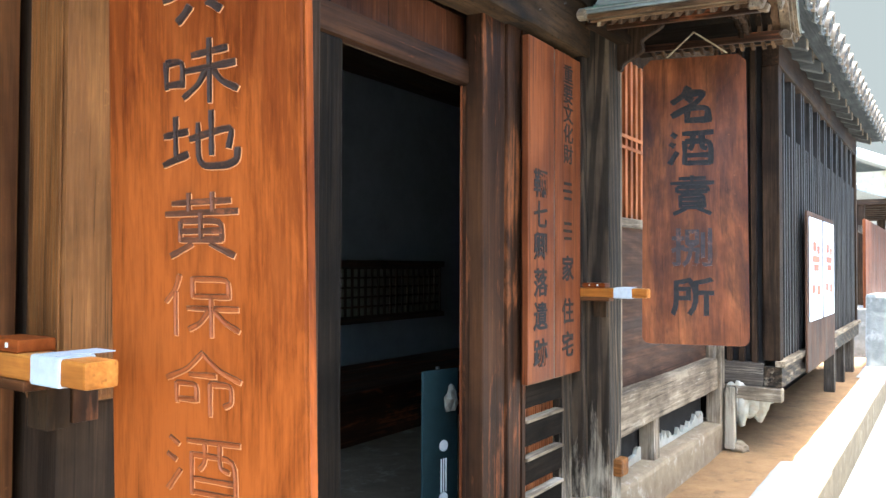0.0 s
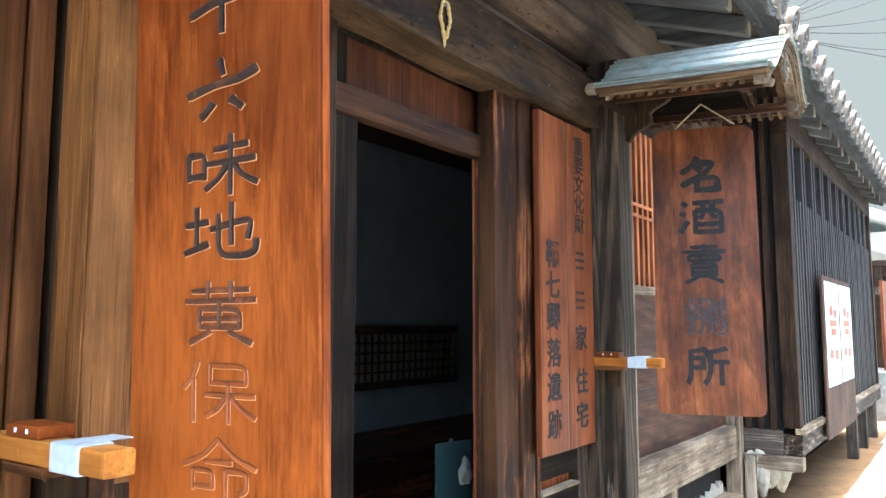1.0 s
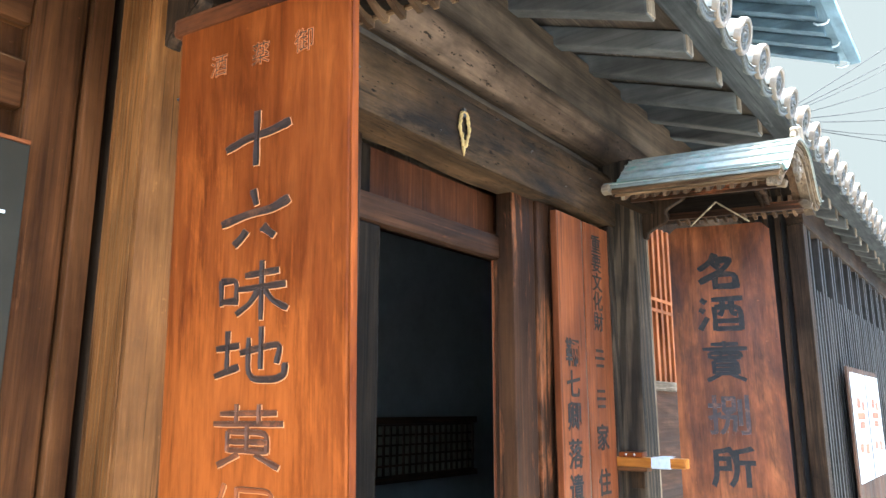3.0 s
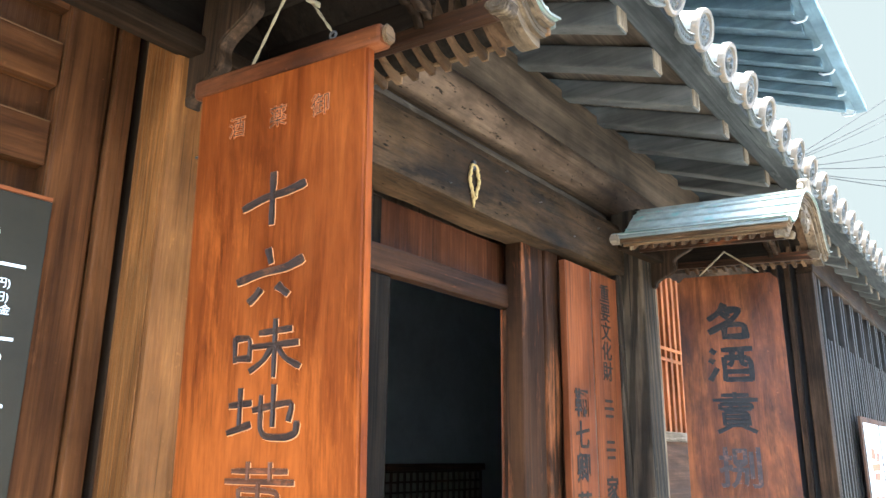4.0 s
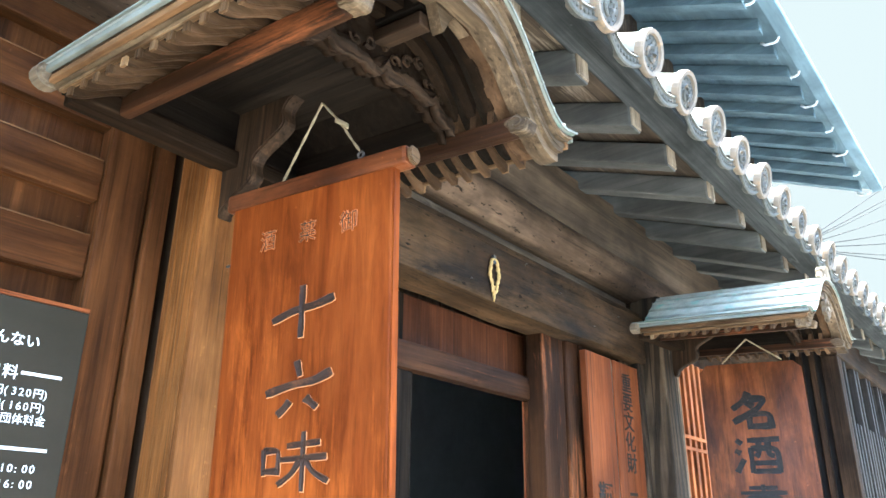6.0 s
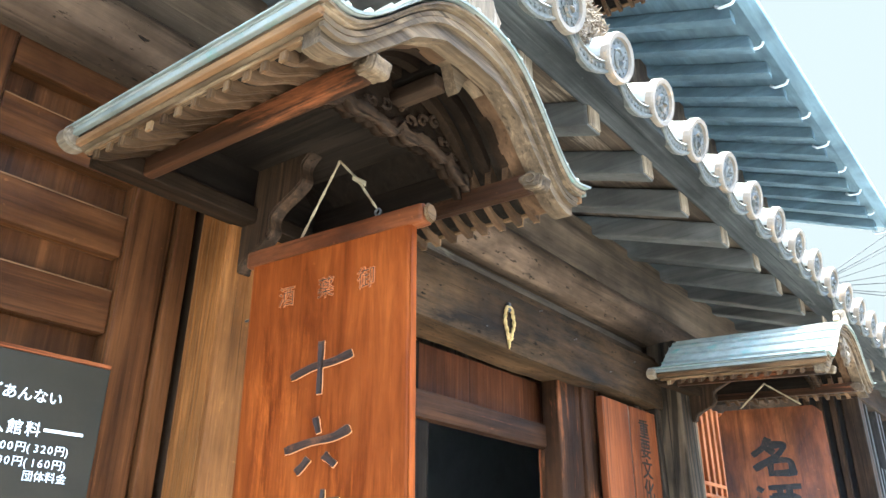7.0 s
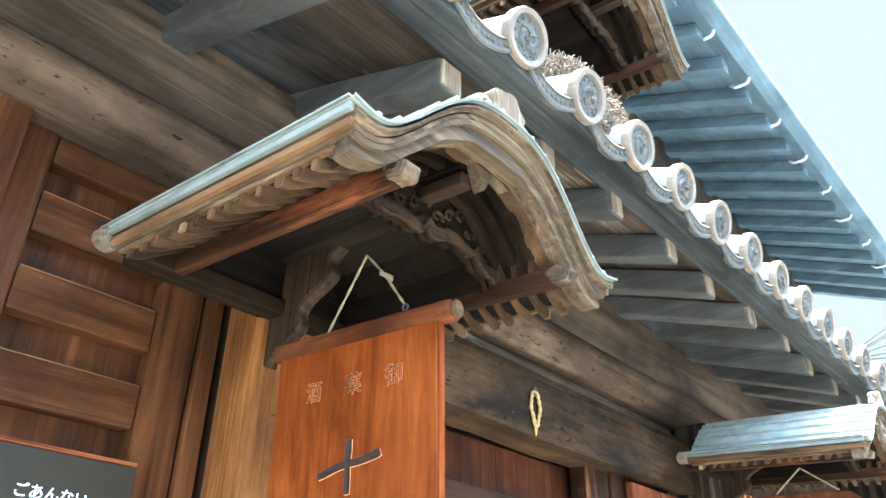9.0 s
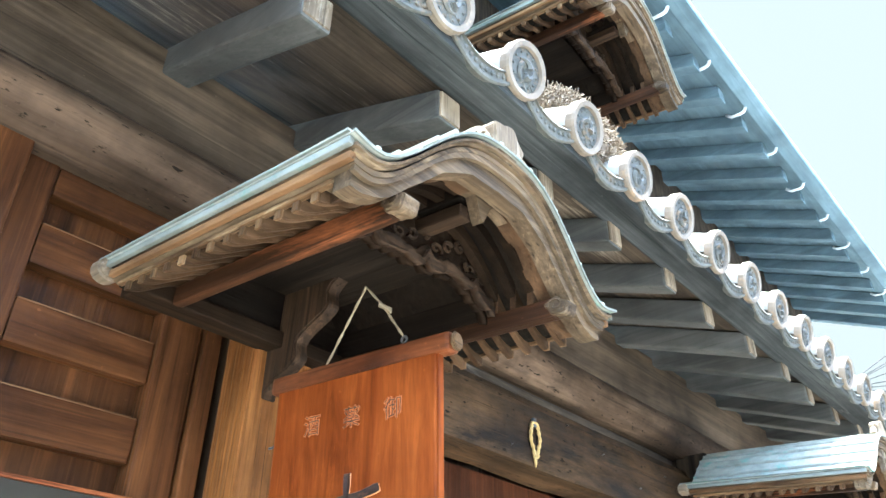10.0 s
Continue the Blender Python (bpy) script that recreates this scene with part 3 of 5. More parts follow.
struct("wall_behind_shutters", box(-3.0, 0.905, 1.905, 2.0, 0.0, 2.64, 0), aged(2, "dark"), "dark wall behind the shutters", "wall")
struct("wall_far_left", box(-3.0, -0.79, 1.80, 1.90, 0.0, 2.64, 0), aged(2, "brown"), "brown boarded wall", "wall")

# wall right of the right post: window lattice, panel, rail, plinth
struct("wall_right", box(3.66, 5.75, 1.84, 1.92, 0.0, 2.64, 0), aged(2, "dark"), "dark wall behind the lattice window", "wall")
win = thing("window_1", "lattice window of upright orange-brown bars", "window", kind="structure")
part("backing", box(3.72, 5.6, 1.815, 1.835, 1.55, 2.42, 0), aged(0, "dark"), win)
lat = box(-0.017, 0.017, 0, 0.035, 1.55, 2.42, 0.003)
lat = mesh_of(lat)
k = 0
while 3.75 + k * 0.080 < 5.6:
    ob = part("bar", lat, aged(2, "redbar"), win)
    ob.location = (3.75 + k * 0.080, 1.765, 0)
    k += 1
for zz in (1.925, 1.985):
    part("cross_rail", box(3.735, 5.6, 1.757, 1.7645, zz, zz + 0.018, 0.002), aged(0, "redbar"), win)
part("window_sill", box(3.72, 5.6, 1.735, 1.84, 1.50, 1.55, 0.006), aged(0, "pale"), win)
struct("panel_below_window", box(3.66, 5.62, 1.76, 1.80, 0.60, 1.50, 0), aged(0, "figured"), "dark brown board panel with swirling grain", "wall panel")
struct("low_rail", box(3.66, 5.62, 1.68, 1.79, 0.435, 0.648, 0.012, 0.008), aged(0, "pale"), "weathered grey-white ground beam", "beam")
struct("short_post", box(5.60, 5.72, 1.66, 1.76, 0.02, 0.80, 0.01, 0.005), aged(2, "pale"), "weathered short post at the bay's corner", "post")
struct("strut_post", box(4.32, 4.42, 1.70, 1.79, 0.17, 0.44, 0.008, 0.004), aged(2, "pale"), "small weathered strut under the ground beam", "post")
struct("plinth", box(2.95, 5.75, 1.655, 1.84, -0.05, 0.20, 0.025, 0.012), PLINTH, "crumbling plaster plinth at the wall's foot", "plinth")
# Black sheet paints the shade of the open gap under the beam.
struct("lower_wall_dark", box(3.66, 5.60, 1.80, 1.838, 0.19, 0.60, 0), BLACK, "black sheet painted as the shaded gap under the ground beam", "wall")

# torn remains of white plaster along the foot of the dark gap
random.seed(11)
for x0, x1 in ((3.68, 4.31), (4.43, 5.58)):
    top, x = [], x0
    while x < x1:
        h = 0.025 + 0.04 * abs(math.sin(x * 3.1)) + random.uniform(-0.02, 0.04)
        top.append((x, 0.19 + h))
        x += random.uniform(0.015, 0.05)
    top.append((x1, 0.25))
    struct("plaster_remnant", extrude([(x1, 0.185), (x0, 0.185)] + top, 1, 1.775, 1.798), PLASTER, "torn whitish plaster left along the wall's foot", "plaster")

# lower part below the sign planks: slatted vent
lv = thing("vent_panel", "dark slatted panel below the name planks", "vent", kind="structure")
part("stile", box(2.945, 2.975, 1.80, 1.86, 0.0, 2.29, 0.003), aged(2, "rubbed"), lv)
part("stile", box(3.33, 3.44, 1.80, 1.86, 0.0, 2.29, 0.003), aged(2, "grained"), lv)
part("panel", box(2.975, 3.33, 1.83, 1.85, 0.80, 2.29, 0), aged(2, "dark"), lv)
for zz in (0.765, 0.605, 0.445, 0.285, 0.125):
    part("slat", box(2.976, 3.329, 1.80, 1.845, zz - 0.078, zz + 0.020, 0.004, 0.002), aged(0, "near_black"), lv)
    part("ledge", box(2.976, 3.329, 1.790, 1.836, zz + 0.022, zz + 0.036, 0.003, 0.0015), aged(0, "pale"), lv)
part("backing", box(2.976, 3.329, 1.862, 1.868, 0.0, 0.80, 0), aged(2, "near_black"), lv)
red_bar = mesh_of(box(-0.006, 0.006, 1.846, 1.858, 0.0, 0.80, 0.001))
for k in range(18):
    part("lattice_bar", red_bar, aged(2, "redbar"), lv).location = (2.985 + k * 0.0198, 0, 0)


# Added wall; its near-black puts the shade under the bay into colour.
struct("wall_under_bay", box(5.76, 10.9, 1.78, 1.84, -0.05, 0.55, 0), aged(0, "near_black"), "added near-black wall, painted with the shade under the bay", "wall")

# ---- projecting lattice bay ----
bay = thing("bay_window", "dark projecting lattice bay with weathered sill beam", "bay window", kind="structure")
BX0, BX1, BY = 5.76, 10.85, 1.31
part("sill_beam", box(BX0, BX1, BY - 0.02, BY + 0.10, 0.455, 0.60, 0.01, 0.006), aged(0, "grained"), bay)
part("sill_ledge", box(BX0 - 0.02, BX1 + 0.02, BY - 0.045, BY + 0.02, 0.602, 0.64, 0.006), aged(0, "pale"), bay)
part("head_beam", box(BX0, BX1, BY - 0.015, BY + 0.10, 2.70, 2.90, 0.01, 0.004), aged(0, "dark"), bay)
part("side_beam", box(BX0 + 0.002, BX0 + 0.12, BY + 0.10, 1.76, 0.45, 0.62, 0.01, 0.004), aged(1, "grey"), bay)
part("corner_post", box(BX0, BX0 + 0.11, BY - 0.012, BY + 0.10, 0.64, 2.70, 0.008), aged(2, "dark"), bay)
part("corner_post", box(BX1 - 0.11, BX1, BY - 0.012, BY + 0.10, 0.64, 2.70, 0.008), aged(2, "dark"), bay)
part("backing", box(BX0 + 0.11, BX1 - 0.11, BY + 0.07, BY + 0.085, 0.62, 2.70, 0), aged(2, "dark"), bay)
# Black sheet paints the shade behind the side slats.
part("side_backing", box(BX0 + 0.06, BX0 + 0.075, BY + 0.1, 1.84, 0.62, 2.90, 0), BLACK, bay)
part("bay_floor", box(BX0 + 0.1, BX1, BY + 0.08, 1.84, 0.5, 0.54, 0), aged(0, "dark"), bay)
# two full bars, then two that stop short below a row of openings
slat = mesh_of(box(-0.026, 0.026, 0.0, 0.05, 0.64, 2.70, 0.005))
short_slat = mesh_of(box(-0.026, 0.026, 0.003, 0.05, 0.64, 2.27, 0.005))
k = 0
while BX0 + 0.16 + k * 0.11 < BX1 - 0.12:
    ob = part("slat", slat if k % 4 < 2 else short_slat, aged(2, "bar"), bay)
    ob.location = (BX0 + 0.16 + k * 0.11, BY, 0)
    k += 1
part("infill", box(BX0 + 0.11, BX1 - 0.11, BY + 0.03, BY + 0.05, 0.64, 2.26, 0), aged(2, "rubbed"), bay)
side_slat = mesh_of(box(0.0, 0.05, -0.018, 0.018, 0.62, 2.90, 0.004))
for k in range(4):
    ob = part("side_slat", side_slat, aged(2, "dark"), bay)
    ob.location = (BX0 + 0.005, BY + 0.16 + k * 0.085, 0)
for zz in (2.27,):
    part("cross_rail", box(BX0 + 0.11, BX1 - 0.11, BY + 0.0505, BY + 0.068, zz, zz + 0.05, 0.003), aged(0, "dark"), bay)
for xx in (8.9, 9.7, 10.7):
    part("stilt", box(xx - 0.05, xx + 0.05, BY + 0.02, BY + 0.12, 0.0, 0.456, 0.008), aged(2, "grey"), bay)
part("stub_beam", box(BX0 - 0.05, BX0 + 0.06, BY - 0.025, 1.70, 0.36, 0.452, 0.01, 0.004), aged(1, "pale"), bay)
def lump(c, rad, rough, seed):
    """A rough knob of stone or mortar."""
    bm = bmesh.new()
    bmesh.ops.create_icosphere(bm, subdivisions=4, radius=1.0)
    for v in bm.verts:
        d = v.co.copy()
        k = 1 + rough * noise.noise(d * 1.6 + Vector((seed, 0, 0))) + rough * 0.5 * noise.noise(d * 4.1 + Vector((0, seed, 0))) + rough * 0.2 * noise.noise(d * 11)
        v.co = Vector((c[0] + rad[0] * d.x * k, c[1] + rad[1] * d.y * k, c[2] + rad[2] * d.z * k))
    return bm


drips = [lump((5.745 + 0.030 * k, 1.615 - 0.055 * k, 0.41 - (0.05, 0.08, 0.07, 0.06, 0.02)[k]), (0.062, 0.062, (0.10, 0.145, 0.12, 0.13, 0.07)[k]), 0.30, 3.0 + 1.7 * k) for k in range(5)]
part("mortar_lump", merge(*drips), PLASTER, bay, "whitish mortar hanging under the sill beam", True)
part("strut_foot", box(5.635, 5.705, 1.575, 1.645, 0.02, 0.452, 0.012, 0.008), aged(2, "grained"), bay, "weathered timber strut")
part("foot_stone", lump((5.70, 1.56, 0.025), (0.06, 0.06, 0.05), 0.3, 5.0), PLINTH, bay, "", True)
bd = thing("notice_board", "mauve-brown board with two white posters on the lattice bay", "notice board")
part("board", box(6.58, 8.18, BY - 0.065, BY - 0.048, 0.47, 1.735, 0.003), aged(2, "figured"), bd)
for x0, x1 in ((6.66, 7.33), (7.43, 8.10)):
    p = part("poster", box(x0, x1, BY - 0.072, BY - 0.067, 0.86, 1.69, 0), PAPER, bd, "white poster with red print")
    for z0, z1, k0, k1 in ((1.42, 1.50, 0.24, 0.50), (1.40, 1.47, 0.56, 0.80), (1.33, 1.385, 0.2, 0.78), (1.26, 1.315, 0.3, 0.7), (1.08, 1.15, 0.15, 0.42), (1.06, 1.14, 0.55, 0.82)):
        part("print", box(x0 + (x1 - x0) * k0, x0 + (x1 - x0) * k1, BY - 0.0745, BY - 0.0735, z0, z1, 0), POSTER_RED, p)

# ---- main eave: rafters, soffit, fascia, tiles ----
eave = thing("eave_roof", "grey tiled eave over dark timber rafters", "roof", kind="structure")
raf = box(-0.042, 0.042, 0.0, 1.10, 0.0, 0.097, 0.010, 0.004)
for v in raf.verts:
    v.co.z += v.co.y * 0.36
raf = mesh_of(raf)
# Pale caps: weathered end grain, also painted to look lit.
rafter_end = mesh_of(box(-0.036, 0.036, -0.006, 0.004, 0.008, 0.090, 0.004, 0.002))
k = -10
while 1.085 + k * 0.372 < 11:
    ob = part("rafter", raf, aged(1, "slate"), eave)
    part("end_grain", rafter_end, aged(2, "pale"), ob)
    wide = min(0, k - 1)
    ob.location = (1.085 + k * 0.372 + 0.065 * wide + 0.008 * math.sin(k * 2.7), 1.145 + 0.012 * math.sin(k * 1.9), 2.812 + 0.022 * max(-3, wide))
    k += 1
# soffit boards over the rafters
sof = bmesh.new()
for (y, z) in ((1.15, 2.915), (3.2, 3.653)):
    for x in (-3.0, 11.1):
        for dz in (0, 0.025):
            sof.verts.new((x, y, z + dz))
bmesh.ops.convex_hull(sof, input=sof.verts)
part("soffit_board", sof, aged(0, "eaveboard"), eave)
part("fascia", box(-3.0, 11.1, 1.03, 1.15, 2.888, 2.930, 0.010, 0.007), aged(0, "fascia"), eave)


def round_tile(length, r=0.072, face=False):
    """A half-round cover tile running back from the eave."""
    bm = bmesh.new()
    rows = []
    for i in range(3):
        y = length * i / 2
        rows.append([bm.verts.new((r * math.cos(a), y, r * math.sin(a))) for a in [radians(-20 + 220 * k / 12) for k in range(13)]])
    for r0, r1 in zip(rows, rows[1:]):
        for k in range(12):
            bm.faces.new((r0[k], r1[k], r1[k + 1], r0[k + 1]))
    return bm


def tile_face(r=0.081):
    """The round end of an eave tile: raised rim, ring of beads and three swirling commas."""
    rings = [(0.0, 0.0), (r * 0.62, 0.0), (r * 0.76, 0.001)]
    bm, n, prev = bmesh.new(), 28, None
    mid = bm.verts.new((0, 0, 0))
    for rr, y in rings[1:]:
        cur = [bm.verts.new((rr * math.cos(2 * math.pi * k / n), y, rr * math.sin(2 * math.pi * k / n))) for k in range(n)]
        for k in range(n):
            j = (k + 1) % n
            bm.faces.new((mid, cur[k], cur[j]) if prev is None else (prev[k], cur[k], cur[j], prev[j]))
        prev = cur
    bmesh.ops.recalc_face_normals(bm, faces=bm.faces)
    bits = [bm]
    for k in range(12):
        a = 2 * math.pi * k / 12
        s = bmesh.new()
        bmesh.ops.create_icosphere(s, subdivisions=1, radius=r * 0.065, matrix=Matrix.Translation((r * 0.60 * math.cos(a), 0.0, r * 0.60 * math.sin(a))))
        bits.append(s)
    for k in range(3):
        pts, rs = [], []
        for i in range(8):
            a = 2 * math.pi * k / 3 + i * 0.27
            d = r * (0.22 + 0.028 * i)
            pts.append((d * math.cos(a), -0.002, d * math.sin(a)))
            rs.append(r * (0.15 - 0.016 * i))
        bits.append(tube(pts, rs, 6))
    return merge(*bits)


def pan_tile(w=0.160, length=0.34):
    """The dished tile between two cover tiles, with a deep curved lip at the eave and a band of relief on it."""
    bm, n = bmesh.new(), 10
    us = [w * (2 * k / n - 1) for k in range(n + 1)]
    def dip(u):
        return -0.066 * (1 - (u / w) ** 2)
    prof = ((0.020, -0.046), (0.0, -0.050), (-0.004, -0.044), (-0.004, -0.036), (0.003, -0.034), (0.003, -0.008), (-0.004, -0.006), (0.0, 0.0), (length, 0.0))
    rows = [[bm.verts.new((u, y, dip(u) + dz * (1 - 0.3 * (u / w) ** 2))) for u in us] for y, dz in prof]
    rows.append([bm.verts.new((u, length, dip(u) - 0.018)) for u in us])
    rows.append([bm.verts.new((u, 0.022, dip(u) - 0.018)) for u in us])
    for r0, r1 in zip(rows, rows[1:] + rows[:1]):
        for k in range(n):
            bm.faces.new((r0[k], r0[k + 1], r1[k + 1], r1[k]))
    bmesh.ops.recalc_face_normals(bm, faces=bm.faces)
    bits = [bm]
    for k in range(13):
        u = w * 0.8 * (2 * k / 12 - 1)
        b = bmesh.new()
        bmesh.ops.create_icosphere(b, subdivisions=1, radius=0.008, matrix=Matrix.Translation((u, 0.002, dip(u) - 0.021 * (1 - 0.3 * (u / w) ** 2))) @ Matrix.Diagonal((1.0, 0.6, 1.0, 1)))
        bits.append(b)
    return merge(*bits)


def tile_rim(r=0.081):
    """The raised rim round the tile face."""
    bm, n, prev = bmesh.new(), 28, None
    for rr, y in ((r * 0.75, 0.004), (r * 0.78, -0.009), (r * 0.96, -0.011), (r, -0.004), (r, 0.018), (r * 0.75, 0.018)):
        cur = [bm.verts.new((rr * math.cos(2 * math.pi * k / n), y, rr * math.sin(2 * math.pi * k / n))) for k in range(n)]
        for k in range(n):
            j = (k + 1) % n
            if prev:
                bm.faces.new((prev[k], cur[k], cur[j], prev[j]))
        prev = cur
    bmesh.ops.recalc_face_normals(bm, faces=bm.faces)
    return bm


SLOPE = math.atan(0.42)
rim_mesh = mesh_of(tile_rim(), False)
cover, face, pan = mesh_of(round_tile(0.34), True), mesh_of(tile_face(), False), mesh_of(pan_tile(), False)
tilt = Euler((SLOPE, 0, 0))
k = -9
while 2.068 + k * 0.30 < 11.1:
    x = 2.068 + k * 0.30
    ob = part("cover_tile", cover, TILE, eave)
    ob.location, ob.rotation_euler = (x - 0.015, 1.003, 2.980), tilt
    ob.rotation_euler.z = 0.012 * math.sin(k * 2.3)
    sub = part("tile_face", face, TILE_FACE, ob)
    sub.matrix_basis = Matrix.Translation((0, -0.004, 0.004)) @ Euler((-0.12 + 0.03 * math.sin(k * 1.7), 0, 0)).to_matrix().to_4x4() @ Euler((0, 0.9 * k, 0)).to_matrix().to_4x4()
    rim = part("tile_rim", rim_mesh, TILE_RIM, ob)
    rim.matrix_basis = sub.matrix_basis
    ob = part("pan_tile", pan, PAN, eave)
    ob.location, ob.rotation_euler = (x + 0.135, 0.998, 2.987), Euler((SLOPE * 0.75, 0, 0.02 * math.sin(k * 3.1)))
    k += 1
# the tiles further up the slope, joined
rest = bmesh.new()
k = -9
while 2.068 + k * 0.30 < 11.1:
    x = 2.068 + k * 0.30
    for i in range(1, 7):
        b = moved(round_tile(0.34, 0.070), Matrix.Translation((x, 1.006 + 0.30 * i, 2.975 + 0.126 * i + 0.004)) @ Euler((SLOPE, 0, 0)).to_matrix().to_4x4())
        me = bpy.data.meshes.new("t")
        b.to_mesh(me)
        b.free()
        rest.from_mesh(me)
        bpy.data.meshes.remove(me)
    k += 1
ob = part("upper_tiles", rest, TILE, eave, "", True)
ob["kind"] = "stuff"
bed = bmesh.new()
for (y, z) in ((1.16, 2.965), (3.2, 3.83)):
    for x in (-3.0, 11.1):
        for dz in (0, 0.02):
            bed.verts.new((x, y, z + dz))
bmesh.ops.convex_hull(bed, input=bed.verts)
part("tile_bed", bed, TILE_FACE, eave)

# ---- upper storey: wall, deep eave and gutter brackets ----
up = thing("upper_storey", "upper storey with a deep boarded eave, tinted with blue haze", "storey", kind="structure")
part("wall", box(-3.0, 8.2, 2.13, 2.28, 3.3, 5.5, 0), aged(2, "grey"), up)
so = bmesh.new()
for (y, z) in ((1.17, 4.93), (2.7, 5.6)):
    for x in (-3.0, 8.35):
        for dz in (0, 0.05):
            so.verts.new((x, y, z + dz))
bmesh.ops.convex_hull(so, input=so.verts)
part("soffit", so, aged(0, "haze_blue"), up)
rr = box(-0.045, 0.045, 0.0, 1.45, -0.10, 0.0, 0.006)
for v in rr.verts:
    v.co.z += v.co.y * 0.438
rr = mesh_of(rr)
for k in range(31):
    ob = part("rafter", rr, aged(1, "haze_blue"), up)
    ob.location = (-2.8 + k * 0.365, 1.24, 4.955)
part("eave_edge", box(-3.0, 8.4, 1.075, 1.18, 4.91, 4.985, 0.01), aged(0, "haze_blue"), up)
hook = tube([(0, 1.30, 4.915), (0, 1.27, 4.884), (0, 1.21, 4.878), (0, 1.188, 4.884), (0, 1.176, 4.905), (0, 1.162, 4.955)], 0.0105, 6)
hook = mesh_of(hook, True)
for k in range(22):
    ob = part("gutter_bracket", hook, METAL, up)
    ob.location = (3.444 + (k - 12) * 0.542, 0, 0)
part("roof", moved(box(-3.2, 8.42, 0, 2.0, 0, 0.10, 0.01), Matrix.Translation((0, 1.20, 4.99)) @ Euler((math.atan(0.438), 0, 0)).to_matrix().to_4x4()), TILE, up)


# ---- sign canopies ----
HW = 0.394          # half width
RISE = 0.205
RE = HW - 0.028      # reach of the rib tips
PU, PZ = 0.247, -0.242  # purlin: across, down


def arch(u):
    """Height of the curved roof under its crest: a blunt hump, then a flat flare to the tips."""
    s = min(1.0, (abs(u) / 0.36) ** 1.35)
    return -RISE * (0.5 - 0.5 * math.cos(math.pi * s)) + 0.012 * max(0.0, (abs(u) - 0.31) / 0.09) ** 2


def arch_sheet(hw, off, thick, v0, v1, n=36, wave=0.0, taper=0.0):
    """A sheet bent over the canopy's curve: u across, y = -v outwards."""
    pts_top = [(u, arch(u) - off) for u in [hw * (2 * k / n - 1) for k in range(n + 1)]]
    pts_bot = [(u, arch(u) - off - thick * (1 - taper * (abs(u) / hw)) - wave * abs(math.sin(u * 38))) for u in [hw * (2 * k / n - 1) for k in range(n + 1)]]
    bm = bmesh.new()
    rows = []
    for v in (v0, v1):
        rows.append(([bm.verts.new((p[0], -v, p[1])) for p in pts_top], [bm.verts.new((p[0], -v, p[1])) for p in pts_bot]))
    (t0, b0), (t1, b1) = rows
    for k in range(n):
        bm.faces.new((t0[k], t0[k + 1], t1[k + 1], t1[k]))
        bm.faces.new((b0[k], b1[k], b1[k + 1], b0[k + 1]))
        bm.faces.new((t0[k], b0[k], b0[k + 1], t0[k + 1]))
        bm.faces.new((t1[k], t1[k + 1], b1[k + 1], b1[k]))
    for k in (0, n):
        bm.faces.new((t0[k], t1[k], b1[k], b0[k]))
    bmesh.ops.recalc_face_normals(bm, faces=bm.faces)
    return bm


def rib(side):
    """One curved rafter of the canopy, as a bar across y."""
    n, w = 12, 0.0080
    us = [side * (0.235 + (RE - 0.235) * k / n) for k in range(n + 1)]
    top = [(u, arch(u) - 0.036) for u in us]
    bot = [(u, (arch(u) - 0.064) * (k / n) ** 0.8 + (PZ + 0.028) * (1 - (k / n) ** 0.8)) for k, u in enumerate(us)]
    return extrude(top + bot[::-1], 1, -w, w, 0.002)


def inner_rib(side):
    """The hidden upper run of a canopy rafter, from the crest to the purlin."""
    us = [side * (0.02 + 0.212 * k / 10) for k in range(11)]
    top = [(u, arch(u) - 0.038) for u in us]
    bot = [(u, arch(u) - 0.066) for u in us]
    return extrude(top + bot[::-1], 1, -0.011, 0.011)


def carved(side_a, side_b, top, lower, y0, y1):
    """A carved plate between two outline functions."""
    n = 90
    us = [side_a + (side_b - side_a) * k / n for k in range(n + 1)]
    bm = bmesh.new()
    rows = []
    for y in (y0, y1):
        rows.append(([bm.verts.new((u, y, top(u))) for u in us], [bm.verts.new((u, y, min(lower(u), top(u) - 0.002))) for u in us]))
    (t0, b0), (t1, b1) = rows
    for k in range(n):
        bm.faces.new((t0[k], b0[k], b0[k + 1], t0[k + 1]))
        bm.faces.new((t1[k], t1[k + 1], b1[k + 1], b1[k]))
        bm.faces.new((t0[k], t0[k + 1], t1[k + 1], t1[k]))
        bm.faces.new((b0[k], b1[k], b1[k + 1], b0[k + 1]))
    for k in (0, n):
        bm.faces.new((t0[k], t1[k], b1[k], b0[k]))
    bmesh.ops.recalc_face_normals(bm, faces=bm.faces)
    return bm


V = 0.735           # how far the canopy stands out
canopy = thing("sign_canopy", "small carved timber canopy with curved copper roof over a sign", "canopy", group="sign canopies")
part("copper_roof", arch_sheet(HW + 0.008, 0.0, 0.004, -0.02, V + 0.008), COPPER, canopy, "pale weathered copper sheet")
TIP = arch(HW)
edge = [arch_sheet(HW + 0.009, -0.001, 0.0055, V + 0.0082, V + 0.012)]
